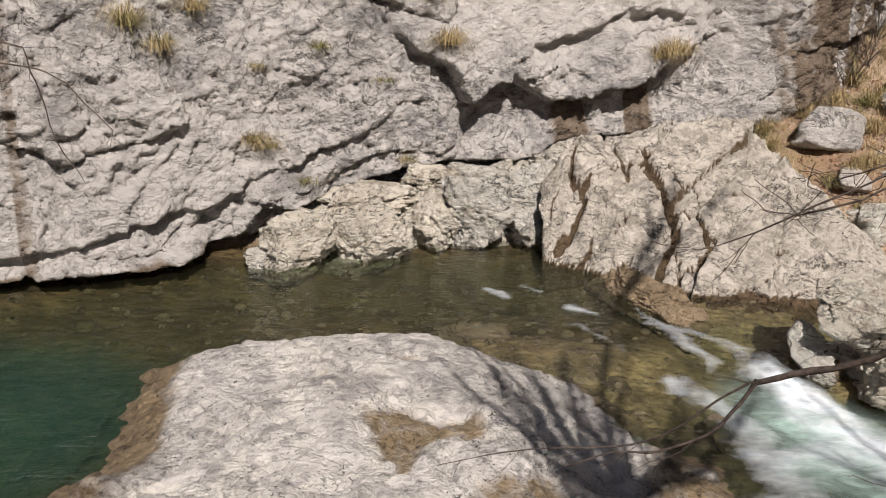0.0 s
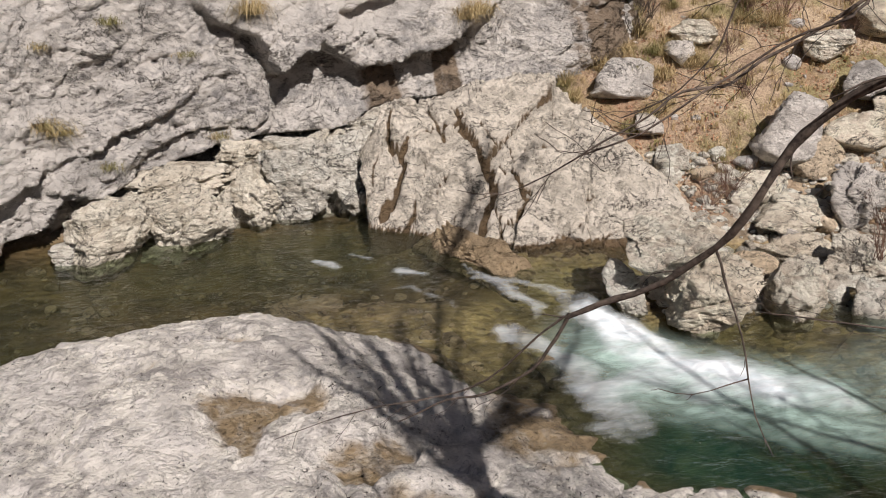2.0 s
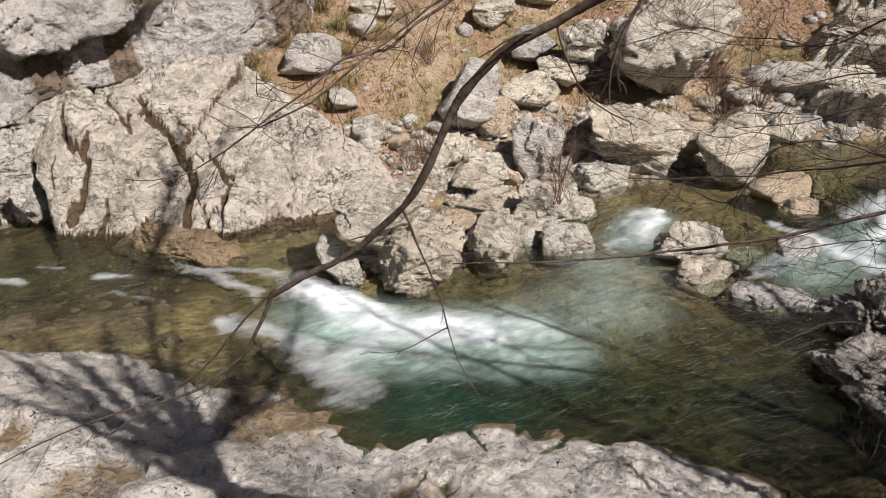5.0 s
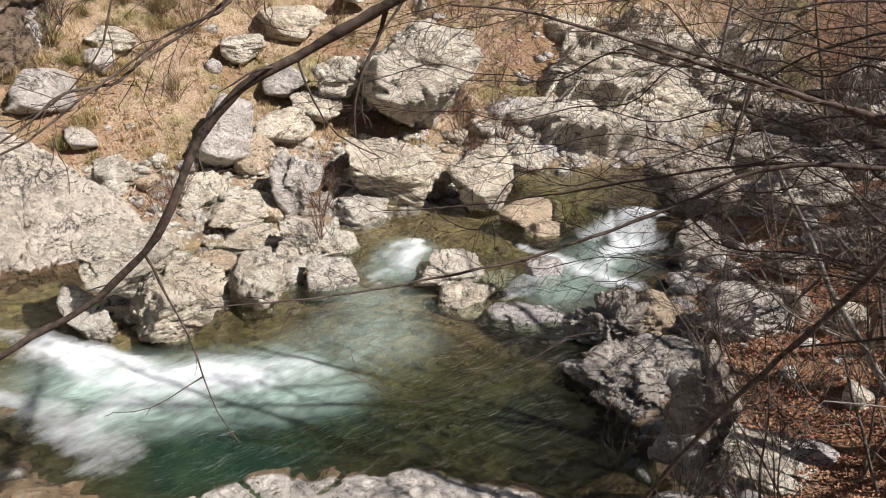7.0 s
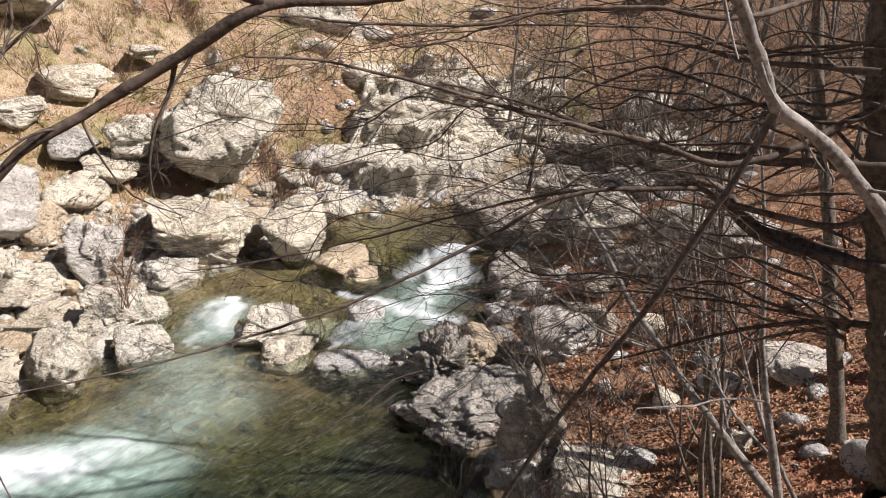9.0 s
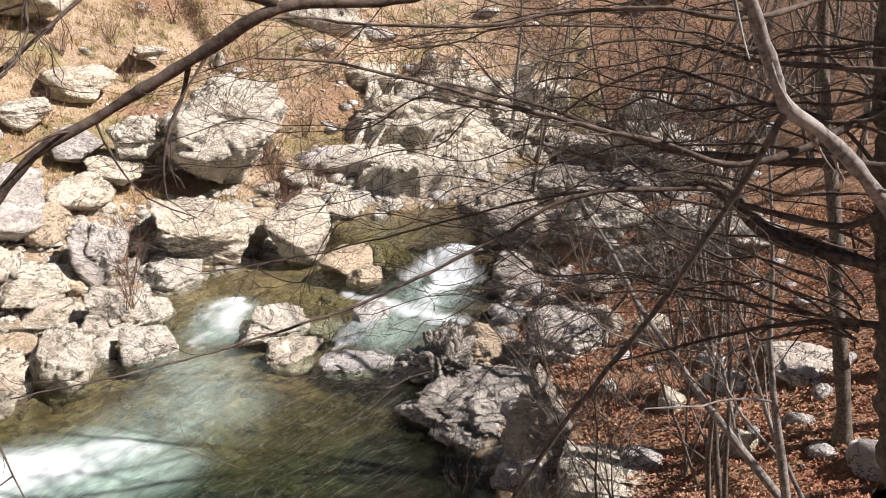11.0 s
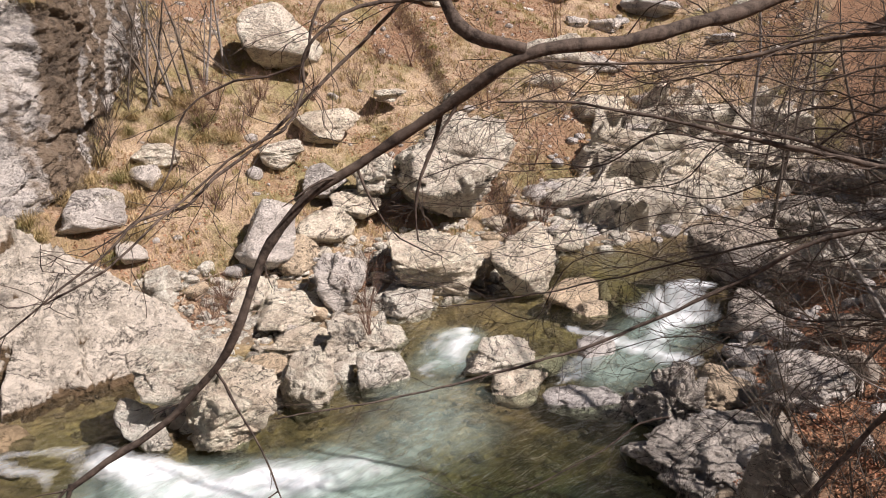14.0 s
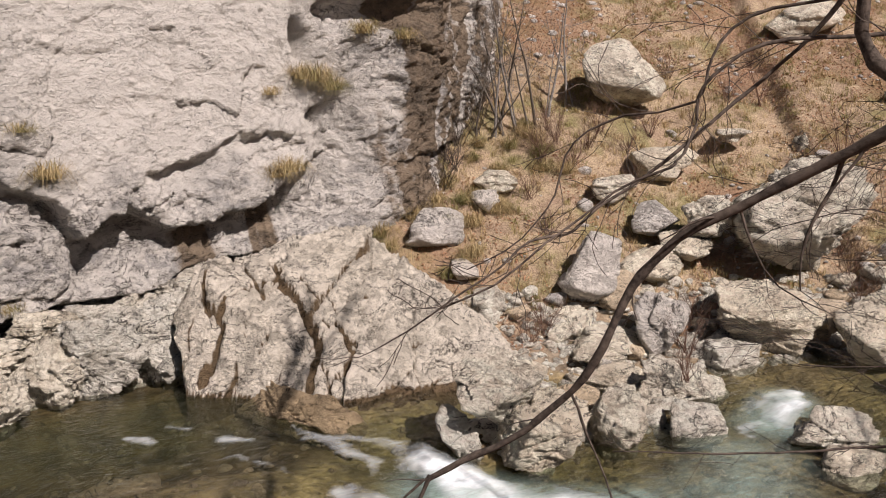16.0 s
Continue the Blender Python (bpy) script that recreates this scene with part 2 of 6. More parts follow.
def water_material():
    """Clear stream water: the depth of each place takes the light, air bubbles whiten it."""
    n = Nodes("stream_water")
    t = n.tree
    depth, air, foam = n.attribute("depth"), n.attribute("air"), n.attribute("foam")
    rip = n.stretched((1.0, 2.2, 1.0), (0, 0, 25))
    ripple = n.bump(n.noise(2.4, 5, 0.6, rip, 0.8), 0.60, 0.12, n.bump(n.noise(9, 3, 0.5, rip), 0.35, 0.03))
    take = t.nodes.new("ShaderNodeCombineColor")
    for key, k in (("Red", -0.50), ("Green", -0.34), ("Blue", -0.66)):
        n.put(take.inputs[key], n.math("EXPONENT", n.math("MULTIPLY", depth, k)))
    clear = t.nodes.new("ShaderNodeBsdfTransparent")
    n.put(clear.inputs["Color"], take.outputs[0])
    murk = t.nodes.new("ShaderNodeBsdfDiffuse")
    n.put(murk.inputs["Color"], n.mix(n.ramp(n.math("MULTIPLY", depth, 0.5), (0.50, 0.0), (0.75, 1.0)), (0.050, 0.056, 0.030), (0.020, 0.068, 0.044)))
    body = t.nodes.new("ShaderNodeMixShader")
    n.put(body.inputs[0], n.math("SUBTRACT", 1.0, n.math("EXPONENT", n.math("MULTIPLY", depth, -0.34)), True))
    t.links.new(clear.outputs[0], body.inputs[1])
    t.links.new(murk.outputs[0], body.inputs[2])
    cloud = t.nodes.new("ShaderNodeBsdfDiffuse")
    n.put(cloud.inputs["Color"], (0.44, 0.60, 0.54))
    airy = t.nodes.new("ShaderNodeMixShader")
    soft = n.ramp(n.noise(1.6, 5, 0.6, rip, 1.0), (0.30, 0.35), (0.62, 1.0))
    n.put(airy.inputs[0], n.math("MULTIPLY", air, soft, True))
    t.links.new(body.outputs[0], airy.inputs[1])
    t.links.new(cloud.outputs[0], airy.inputs[2])
    shine = t.nodes.new("ShaderNodeBsdfGlossy")
    n.put(shine.inputs["Roughness"], 0.06)
    n.put(shine.inputs["Normal"], ripple)
    fresnel = t.nodes.new("ShaderNodeFresnel")
    fresnel.inputs["IOR"].default_value = 1.33
    n.put(fresnel.inputs["Normal"], ripple)
    glossed = t.nodes.new("ShaderNodeMixShader")
    t.links.new(fresnel.outputs[0], glossed.inputs[0])
    t.links.new(airy.outputs[0], glossed.inputs[1])
    t.links.new(shine.outputs[0], glossed.inputs[2])
    white = t.nodes.new("ShaderNodeBsdfDiffuse")
    n.put(white.inputs["Color"], n.mix(n.ramp(n.noise(3.2, 5, 0.6, rip, 0.5), (0.35, 0.0), (0.62, 1.0)), (0.72, 0.81, 0.85), (0.89, 0.93, 0.96)))
    n.put(white.inputs["Normal"], n.bump(n.noise(3, 3, 0.5, rip, 0.6), 0.30, 0.10))
    frothy = t.nodes.new("ShaderNodeMixShader")
    strand = n.stretched((0.8, 2.4, 1.0), (0, 0, 38))
    lace = n.ramp(n.math("ADD", n.math("MULTIPLY", n.noise(2.2, 4, 0.55, strand, 0.5), 0.6), n.math("MULTIPLY", n.noise(1.8, 4, 0.6, None, 0.8), 0.4)), (0.32, 0.0), (0.66, 1.0))
    thick = n.math("SUBTRACT", n.math("MULTIPLY", foam, 1.35), n.math("MULTIPLY", n.math("SUBTRACT", 1.0, lace), 0.42))
    n.put(frothy.inputs[0], n.ramp(thick, (0.02, 0.0), (0.60, 0.46), (1.0, 0.97)))
    t.links.new(glossed.outputs[0], frothy.inputs[1])
    t.links.new(white.outputs[0], frothy.inputs[2])
    t.links.new(frothy.outputs[0], n.out.inputs["Surface"])
    return n.material


def bark_material(name, dark, light, scale=30):
    n = Nodes(name)
    long = n.noise(scale, 6, 0.65)
    patch = n.noise(4, 4, 0.6)
    colour = n.mix(n.ramp(long, (0.35, 0.0), (0.62, 1.0)), dark, light)
    colour = n.mix(n.ramp(patch, (0.55, 0.0), (0.68, 0.6)), colour, (light[0] * 1.5, light[1] * 1.5, light[2] * 1.5))
    return n.surface(colour, 0.85, n.bump(long, 0.7, 0.012), 0.2)


def blade_material(name, a, b, c):
    n = Nodes(name)
    colour = n.mix(n.ramp(n.island(), (0.0, 0.0), (0.6, 1.0)), a, b)
    colour = n.mix(n.ramp(n.noise(0.9, 4, 0.6), (0.46, 0.0), (0.60, 1.0)), colour, c)
    return n.surface(colour, 0.75, None, 0.2)


GROUND = ground_material()
WATER = water_material()
BARK = bark_material("grey_beech_bark", (0.055, 0.045, 0.031), (0.17, 0.145, 0.125))
BARK_DARK = bark_material("dark_bark", (0.040, 0.031, 0.026), (0.125, 0.098, 0.080))
TWIG_RED = bark_material("reddish_twigs", (0.085, 0.045, 0.032), (0.23, 0.145, 0.105), 60)
WOOD = bark_material("weathered_driftwood", (0.20, 0.15, 0.11), (0.42, 0.34, 0.26), 24)
DRY_GRASS = blade_material("dry_grass", (0.30, 0.20, 0.095), (0.55, 0.42, 0.24), (0.25, 0.225, 0.085))
TUFT_GRASS = blade_material("tuft_grass", (0.24, 0.185, 0.085), (0.50, 0.385, 0.21), (0.20, 0.185, 0.075))
LEAVES = blade_material("fallen_beech_leaves", (0.16, 0.075, 0.045), (0.46, 0.26, 0.155), (0.30, 0.135, 0.08))


# ---- mesh helpers ----
def mesh_object(name, verts, faces, material, parent=None, label="", masks=None, flat=False):
    me = bpy.data.meshes.new(name)
    me.from_pydata(np.asarray(verts, float).tolist(), [], faces.tolist() if isinstance(faces, np.ndarray) else faces)
    if not flat:
        me.polygons.foreach_set("use_smooth", np.ones(len(me.polygons), bool))
    for key, values in (masks or {}).items():
        me.attributes.new(key, "FLOAT", "POINT").data.foreach_set("value", np.asarray(values, np.float32).ravel())
    me.materials.append(material)
    ob = new(name, me)
    if parent is not None:
        ob.parent = parent
    if label:
        ob["label"] = label
    return ob


def grid_faces(rows, cols):
    a = (np.arange(rows - 1)[:, None] * cols + np.arange(cols - 1)[None]).ravel()
    return np.stack([a, a + 1, a + 1 + cols, a + cols], 1)


def flat3(x, y, z=0.0):
    return np.stack([np.ravel(x), np.ravel(y), np.ravel(z + 0 * x)], 1)


BALLS = {}


def ball(level):
    if level not in BALLS:
        bm = bmesh.new()
        bmesh.ops.create_icosphere(bm, subdivisions=level, radius=1.0)
        v = np.array([p.co[:] for p in bm.verts])
        f = np.array([[p.index for p in q.verts] for q in bm.faces])
        bm.free()
        BALLS[level] = (v / np.linalg.norm(v, axis=1)[:, None], f)
    return BALLS[level]


def rock_verts(seed, size, level=4, cuts=13, rough=1.0, boxy=0.0, under=0.28):
    """A broken block: a ball cut by planes, with worn edges, ledges and fine relief. size: its three full widths."""
    v, f = ball(level)
    rng = np.random.default_rng(seed)
    r = np.full(len(v), 1.25)
    for k in range(cuts + 5):
        nrm = rng.normal(size=3)
        if boxy and rng.random() < boxy:
            nrm = np.eye(3)[k % 3] * rng.choice([-1, 1]) + rng.normal(size=3) * 0.22
        nrm /= np.linalg.norm(nrm)
        c = v @ nrm
        lim = np.where(c > 0.05, rng.uniform(0.52, 0.86) / np.maximum(c, 0.05), 9)
        soft = rng.uniform(0.01, 0.035)
        h = np.clip(0.5 + 0.5 * (lim - r) / soft, 0, 1)
        r = lim * (1 - h) + r * h - soft * h * (1 - h)
    p = v * r[:, None]
    o = rng.uniform(0, 50, 3)
    m = 0.5 * np.asarray(size).mean()
    w = p * m + o
    lay = w @ np.array([[0.9, 0, -0.35], [0, 1, 0], [0.6, 0, 1.5]])
    r = r + rough * 0.05 * fbm(p * 1.6 + o, 3)
    d1, d2, who = cells(lay * 0.7 + 5)
    r = r + rough * (0.20 * (who - 0.5) - 0.05 * smooth(0.05, 0.0, d2 - d1)) / max(m, 0.9)
    d1, d2, who = cells(lay * 1.5)
    r = r + rough * (0.10 * (who - 0.5) - 0.04 * smooth(0.06, 0.0, d2 - d1)) / max(m, 0.6)
    d1, d2, who = cells(lay * 4.0 + 9)
    r = r + rough * (0.045 * (who - 0.5) - 0.025 * smooth(0.07, 0.0, d2 - d1)) / max(m, 0.5)
    r = r + rough * (0.06 * fbm(lay * 2.2, 4, 0.64, True) + 0.024 * fbm(w * 8, 3, 0.65, True)) / max(m, 0.6)
    p = v * r[:, None]
    p[:, :2] *= (1 - under * smooth(0.10, -0.60, p[:, 2]) * (0.7 + 0.6 * vnoise(v * 1.3 + o)))[:, None]
    p = p / (p.max(0) - p.min(0)) * np.asarray(size)
    return p - (p.max(0) + p.min(0)) / 2, f


ROCKS = []


def rock(name, at, size, seed, material=STONE, label="", category="boulder", group="", turn=0.0, tilt=0.0, level=4, cuts=13, rough=1.0, boxy=0.0, under=0.28):
    v, f = rock_verts(seed, size, level, cuts, rough, boxy, under)
    ob = mesh_object(name, v, f, material)
    ob.matrix_world = pose(*at, tilt, 0, turn)
    ROCKS.append(ob)
    return tagged(ob, label, category, group)


# ---- noise and land form ----
def hash01(ix, iy, iz):
    h = (ix * 374761393 + iy * 668265263 + iz * 2147483647 + 1274126177) & 0xFFFFFFFF
    h = ((h ^ (h >> 13)) * 1274126177) & 0xFFFFFFFF
    h = ((h ^ (h >> 16)) * 2246822519) & 0xFFFFFFFF
    return ((h ^ (h >> 15)) & 0xFFFFFF) / 0xFFFFFF


def vnoise(p):
    """Smooth value noise in -1..1 at the points p (n, 3)."""
    p = np.asarray(p, float)
    i = np.floor(p).astype(np.int64)
    f = p - i
    f = f * f * f * (f * (f * 6 - 15) + 10)
    out = 0
    for dx in (0, 1):
        for dy in (0, 1):
            for dz in (0, 1):
                w = ((f[:, 0] if dx else 1 - f[:, 0]) * (f[:, 1] if dy else 1 - f[:, 1]) * (f[:, 2] if dz else 1 - f[:, 2]))
                out = out + w * hash01(i[:, 0] + dx, i[:, 1] + dy, i[:, 2] + dz)
    return out * 2 - 1


def fbm(p, octaves=5, gain=0.5, ridged=False):
    p = np.asarray(p, float)
    out, amp, total = 0, 1.0, 0.0
    for k in range(octaves):
        v = vnoise(p * 2.03 ** k + 17.3 * k)
        out = out + amp * ((1 - 2 * np.abs(v)) if ridged else v)
        total += amp
        amp *= gain
    return out / total


def cells(p):
    """Distance to the nearest cell point and to the second, and the nearest cell's number."""
    p = np.asarray(p, float)
    i = np.floor(p).astype(np.int64)
    d1, d2, who = np.full(len(p), 9.0), np.full(len(p), 9.0), np.zeros(len(p))
    for dx in (-1, 0, 1):
        for dy in (-1, 0, 1):
            for dz in (-1, 0, 1):
                c = i + (dx, dy, dz)
                q = np.stack([hash01(c[:, 0], c[:, 1], c[:, 2] + 71 * k) for k in (1, 2, 3)], 1) + c
                d = np.linalg.norm(q - p, axis=1)
                near = d < d1
                d2 = np.where(near, d1, np.minimum(d2, d))
                who = np.where(near, hash01(c[:, 0], c[:, 1], c[:, 2] + 911), who)
                d1 = np.where(near, d, d1)
    return d1, d2, who


def smooth(a, b, x):
    t = np.clip((np.asarray(x, float) - a) / (b - a), 0, 1)
    return t * t * (3 - 2 * t)


# The river's outline: the far shore from downstream left to upstream right, then the near shore back.
FAR_SHORE = [(-240, -20), (-40, 6.5), (-14, 11.7), (-7.7, 14.4), (-5.5, 16.0), (-3.8, 16.8), (1.0, 17.6), (2.9, 17.5), (3.3, 15.7), (4.4, 14.4), (7.4, 14.5),
             (9.5, 14.0), (12.2, 13.4), (14.0, 12.7), (16.3, 12.3), (18.2, 11.4), (19.6, 9.9), (23.0, 8.3), (27.0, 7.2), (27.4, 6.4)]
NEAR_SHORE = [(27.0, 5.6), (23.0, 5.4), (19.5, 6.6), (17.4, 6.4), (15.0, 5.6), (12.6, 5.3), (11.2, 5.0), (9.8, 4.2), (8.4, 2.9), (7.2, 2.9), (6.3, 3.8),
              (5.0, 4.6), (3.0, 4.8), (0.0, 4.9), (-3.5, 5.2), (-8, 4.6), (-16, 2.0), (-40, -4), (-240, -32)]
RIVER = np.array(FAR_SHORE + NEAR_SHORE, float)


def river_distance(x, y, shares=False):
    """How far (x, y) lies outside the river (negative within), and whether the far shore is nearest, or its share."""
    near_d, far_d = np.full(x.shape, 1e9), np.full(x.shape, 1e9)
    within = np.zeros(x.shape, bool)
    n = len(RIVER)
    for k in range(n):
        (ax, ay), (bx, by) = RIVER[k], RIVER[(k + 1) % n]
        t = np.clip(((x - ax) * (bx - ax) + (y - ay) * (by - ay)) / ((bx - ax) ** 2 + (by - ay) ** 2), 0, 1)
        d = np.hypot(x - ax - t * (bx - ax), y - ay - t * (by - ay))
        if k < len(FAR_SHORE) - 1:
            far_d = np.minimum(far_d, d)
        else:
            near_d = np.minimum(near_d, d)
        if ay != by:
            within ^= ((ay > y) != (by > y)) & (x < ax + (y - ay) / (by - ay) * (bx - ax))
    best = np.minimum(near_d, far_d)
    far = smooth(-0.12 * best - 0.01, 0.12 * best + 0.01, near_d - far_d) if shares else far_d < near_d
    return np.where(within, -best, best), far


def water_level(x, y):
    s = ((x - 3.4) * 0.554 + (y - 13.3) * -0.832) / 3.97
    w = 0.35 * (1 - smooth(0.0, 1.0, s))
    w = w + 0.16 * smooth(11.9, 13.2, x + 0.25 * (y - 9)) + 0.15 * smooth(13.8, 15.0, x + 0.2 * (y - 8)) + 0.60 * smooth(15.65, 16.3, x + 0.35 * (y - 7.4) - 0.95 * np.maximum(y - 8.6, 0))
    return w


def land_height(x, y):
    d, far = river_distance(x, y, True)
    p = np.stack([x, y, 0 * x], -1).reshape(-1, 3)
    rough = (fbm(p * 0.35, 4) * 0.35).reshape(x.shape)
    fine = (fbm(p * 1.7 + 5, 3) * 0.07).reshape(x.shape)
    w = water_level(x, y)
    bed = w - 0.08 - 0.42 * smooth(0.1, 2.0, -d)
    deep = np.exp(-(((x - 5.9) / 2.0) ** 2 + ((y - 7.7) / 1.3) ** 2)) * 1.5
    deep = deep + np.exp(-(((x + 6.3) / 2.6) ** 2 + ((y - 9.2) / 2.6) ** 2)) * 1.8
    deep = deep + 0.25 * np.exp(-(((x - 0.3) / 3.6) ** 4 + ((y - 14.6) / 1.5) ** 4))
    # extra depth darkens the pool corner that trees shade
    deep = deep + np.exp(-(((x - 8.7) / 2.2) ** 2 + ((y - 5.6) / 1.7) ** 2)) * 0.75
    shoal = np.exp(-(((x + 1.2) / 3.0) ** 2 + ((y - 12.2) / 1.1) ** 2)) * 0.3 + np.exp(-(((x - 2.2) / 2.0) ** 4 + ((y - 11.4) / 1.8) ** 4)) * 0.25
    shoal = shoal + np.exp(-(((x - 9.6) / 2.7) ** 2 + ((y - 8.6) / 2.0) ** 2)) * 0.42
    shoal = shoal + np.exp(-(((x - 13.6) / 2.4) ** 2 + ((y - 10.8) / 1.5) ** 2)) * 0.34
    bed = bed - deep + shoal * smooth(0.1, 1.5, -d)
    bed = np.minimum(bed, w - 0.06) + fine * 0.8
    isle = np.exp(-(((x - 8.3) / 2.6) ** 4 + ((y - 12.0 - 0.05 * (x - 8)) / 0.95) ** 4))
    bed = bed + isle * np.maximum(w + 0.12 - bed, 0)
    hill = w + 0.22 * np.minimum(d, 1.6) + 0.62 * np.maximum(d - 1.6, 0) - 0.10 * np.maximum(d - 25, 0)
    bank = w + 0.84 * np.minimum(d, 4.9) * smooth(9, 4, x) + 0.34 * np.minimum(d, 7) * smooth(4, 9, x) + 0.18 * np.maximum(d - 6.5, 0)
    bank = bank + 0.55 * np.maximum(x - 25.0 - 0.15 * y, 0) * smooth(0, 2, d)
    out = far * hill + (1 - far) * bank + (rough * smooth(0, 4, d) + fine)
    out = np.where(out > 8, 8 + 70 * (1 - np.exp(-(out - 8) / 70)), out)
    return np.where(d < 0, bed, out)



# ---- ground and water ----
def spread(near, far, fine, step, growth=1.25):
    """Coordinates: even steps between near and far, then ever wider ones to the horizon."""
    mid = np.arange(fine[0], fine[1] + 1e-6, step)
    out, s = [], step
    while (out[-1] if out else 0) < 2500:
        s *= growth
        out.append((out[-1] if out else 0) + s)
    out = np.array(out)
    return np.concatenate([fine[0] - out[::-1], mid, fine[1] + out])


gx, gy = np.meshgrid(spread(0, 0, (-12.0, 26.0), 0.13), spread(0, 0, (-5.0, 28.0), 0.13))
gz = land_height(gx, gy)
shore, is_far = river_distance(gx, gy)
above = gz - water_level(gx, gy)
p3 = flat3(gx, gy)
patchy = fbm(p3 * 0.5 + 3, 4).reshape(gx.shape)
bed_mask = smooth(0.10, -0.02, above) * (shore < 0.6)
gravel = smooth(1.9, 0.3, shore + patchy * 1.2) * (1 - bed_mask)
litter = np.where(is_far, 0.7 * smooth(0.05, 0.45, patchy + 0.25 * smooth(20, 26, gx)), smooth(0.5, 2.0, shore + patchy))
# the last mask's right-hand patch paints tree shade into the pool bed
ground = mesh_object("ground", np.stack([gx.ravel(), gy.ravel(), gz.ravel()], 1), grid_faces(*gx.shape), GROUND, None, "",
                     {"bed": bed_mask, "gravel": gravel, "litter": litter, "silt_and_shade": np.maximum(smooth(5.2, 3.6, gx) * smooth(12.2, 13.3, gy + 0.8 * patchy + 1.6 * smooth(-2.5, -5.0, gx)), smooth(6.6, 8.2, gx + patchy) * smooth(7.6, 6.2, gy + patchy - 0.25 * (gx - 8)))})
tagged(ground, "valley ground with stony stream bed, dry grass and leaf litter", "ground", "", "structure")


def band(x, y, points, r0, r1):
    """1 along a line of points, falling to 0 at the line's width, which goes from r0 to r1."""
    pts = np.array(points, float)
    out = np.zeros(x.shape)
    n = len(pts) - 1
    for k in range(n):
        (ax, ay), (bx, by) = pts[k], pts[k + 1]
        t = np.clip(((x - ax) * (bx - ax) + (y - ay) * (by - ay)) / ((bx - ax) ** 2 + (by - ay) ** 2), 0, 1)
        d = np.hypot(x - ax - t * (bx - ax), y - ay - t * (by - ay))
        r = r0 + (r1 - r0) * (k + t) / n
        out = np.maximum(out, smooth(1.15, 0.0, d / r))
    return out


def build_water():
    x, y = np.meshgrid(np.concatenate([np.linspace(-40, -12.5, 40), np.arange(-12, 22, 0.075), np.linspace(22.2, 36, 40)]), np.arange(-4.0, 19.0, 0.075))
    level = water_level(x, y)
    depth = np.maximum(level - land_height(x, y), 0)
    p = flat3(x, y)
    streak = fbm(p * (1.1, 2.4, 1) + 9, 4).reshape(x.shape)
    wx, wy = x + 0.40 * fbm(p * 1.6, 4).reshape(x.shape), y + 0.40 * fbm(p * 1.6 + 40, 4).reshape(x.shape)
    streams = [(0.46, True, [(3.4, 13.7), (3.75, 12.96), (4.4, 12.4), (5.1, 12.0), (5.6, 11.2)], 0.14, 0.50), (0.50, True, [(3.55, 13.5), (4.0, 12.0), (4.5, 11.3)], 0.10, 0.32),
               (1.15, True, [(5.0, 11.8), (5.5, 10.6), (6.1, 9.6)], 0.62, 0.95), (1.0, True, [(6.0, 9.7), (6.8, 9.05)], 0.95, 0.9), (0.55, True, [(6.8, 9.05), (7.5, 8.5)], 0.9, 0.6),
               (0.58, True, [(3.4, 10.9), (3.95, 10.7), (4.3, 10.1), (4.4, 9.4), (4.2, 8.5)], 0.42, 0.72), (0.72, True, [(4.3, 9.5), (5.0, 9.5), (5.6, 9.8)], 0.50, 0.75),
               (0.50, False, [(0.75, 14.4), (1.1, 13.95)], 0.16, 0.20), (0.42, False, [(1.45, 14.6), (1.75, 14.3)], 0.12, 0.16), (0.62, False, [(2.25, 13.6), (2.65, 13.3)], 0.26, 0.16),
               (0.34, True, [(1.3, 12.9), (2.45, 12.9), (2.95, 12.1)], 0.16, 0.20), (0.85, True, [(12.9, 10.9), (12.1, 10.6)], 0.36, 0.62), (0.42, True, [(11.5, 10.4), (10.9, 10.2)], 0.3, 0.2),
               (0.80, True, [(15.5, 8.3), (15.95, 7.7), (15.6, 7.2)], 0.30, 0.42), (0.85, True, [(16.9, 6.95), (16.5, 7.45), (16.0, 7.2)], 0.30, 0.45), (0.72, True, [(14.35, 8.8), (14.3, 7.9), (14.1, 7.2), (13.9, 6.5)], 0.26, 0.50),
               (0.74, True, [(15.9, 7.0), (15.2, 7.2), (14.3, 7.0)], 0.50, 0.50), (0.45, True, [(13.2, 7.9), (12.0, 7.9)], 0.35, 0.2)]
    foam = np.zeros(x.shape)
    for strength, bent, line, r0, r1 in streams:
        foam = np.maximum(foam, strength * band(wx if bent else x, wy if bent else y, line, r0, r1))
    foam = foam * (1 - 0.85 * band(wx, wy, [(4.35, 11.5), (4.6, 10.8), (4.8, 10.1)], 0.40, 0.42))
    air = 0.95 * band(x, y, [(5.0, 10.4), (6.2, 9.2), (7.3, 8.6)], 1.2, 1.3)
    air = np.maximum(air, 0.70 * band(wx, wy, [(4.9, 9.1), (6.1, 8.4), (7.3, 7.9)], 0.7, 0.9))
    air = np.maximum(air, 0.42 * band(wx, wy, [(7.0, 8.6), (9.0, 8.4), (10.2, 9.5)], 1.4, 1.2))
    air = np.maximum(air, 0.55 * band(x, y, [(12.6, 10.8), (11.6, 10.3)], 0.8, 0.9))
    air = np.maximum(air, 0.5 * band(x, y, [(15, 7.3), (13.0, 7.2)], 1.2, 1.0))
    swift = np.maximum(foam, 0.35 * band(x, y, [(-2, 14), (3.3, 13.2)], 1.5, 1.0))
    z = level + 0.012 * streak + swift * (0.07 * fbm(p * 3.1, 3).reshape(x.shape) + 0.05) + 0.05 * band(x, y, [(1.15, 14.2), (1.7, 13.9)], 0.35, 0.3)
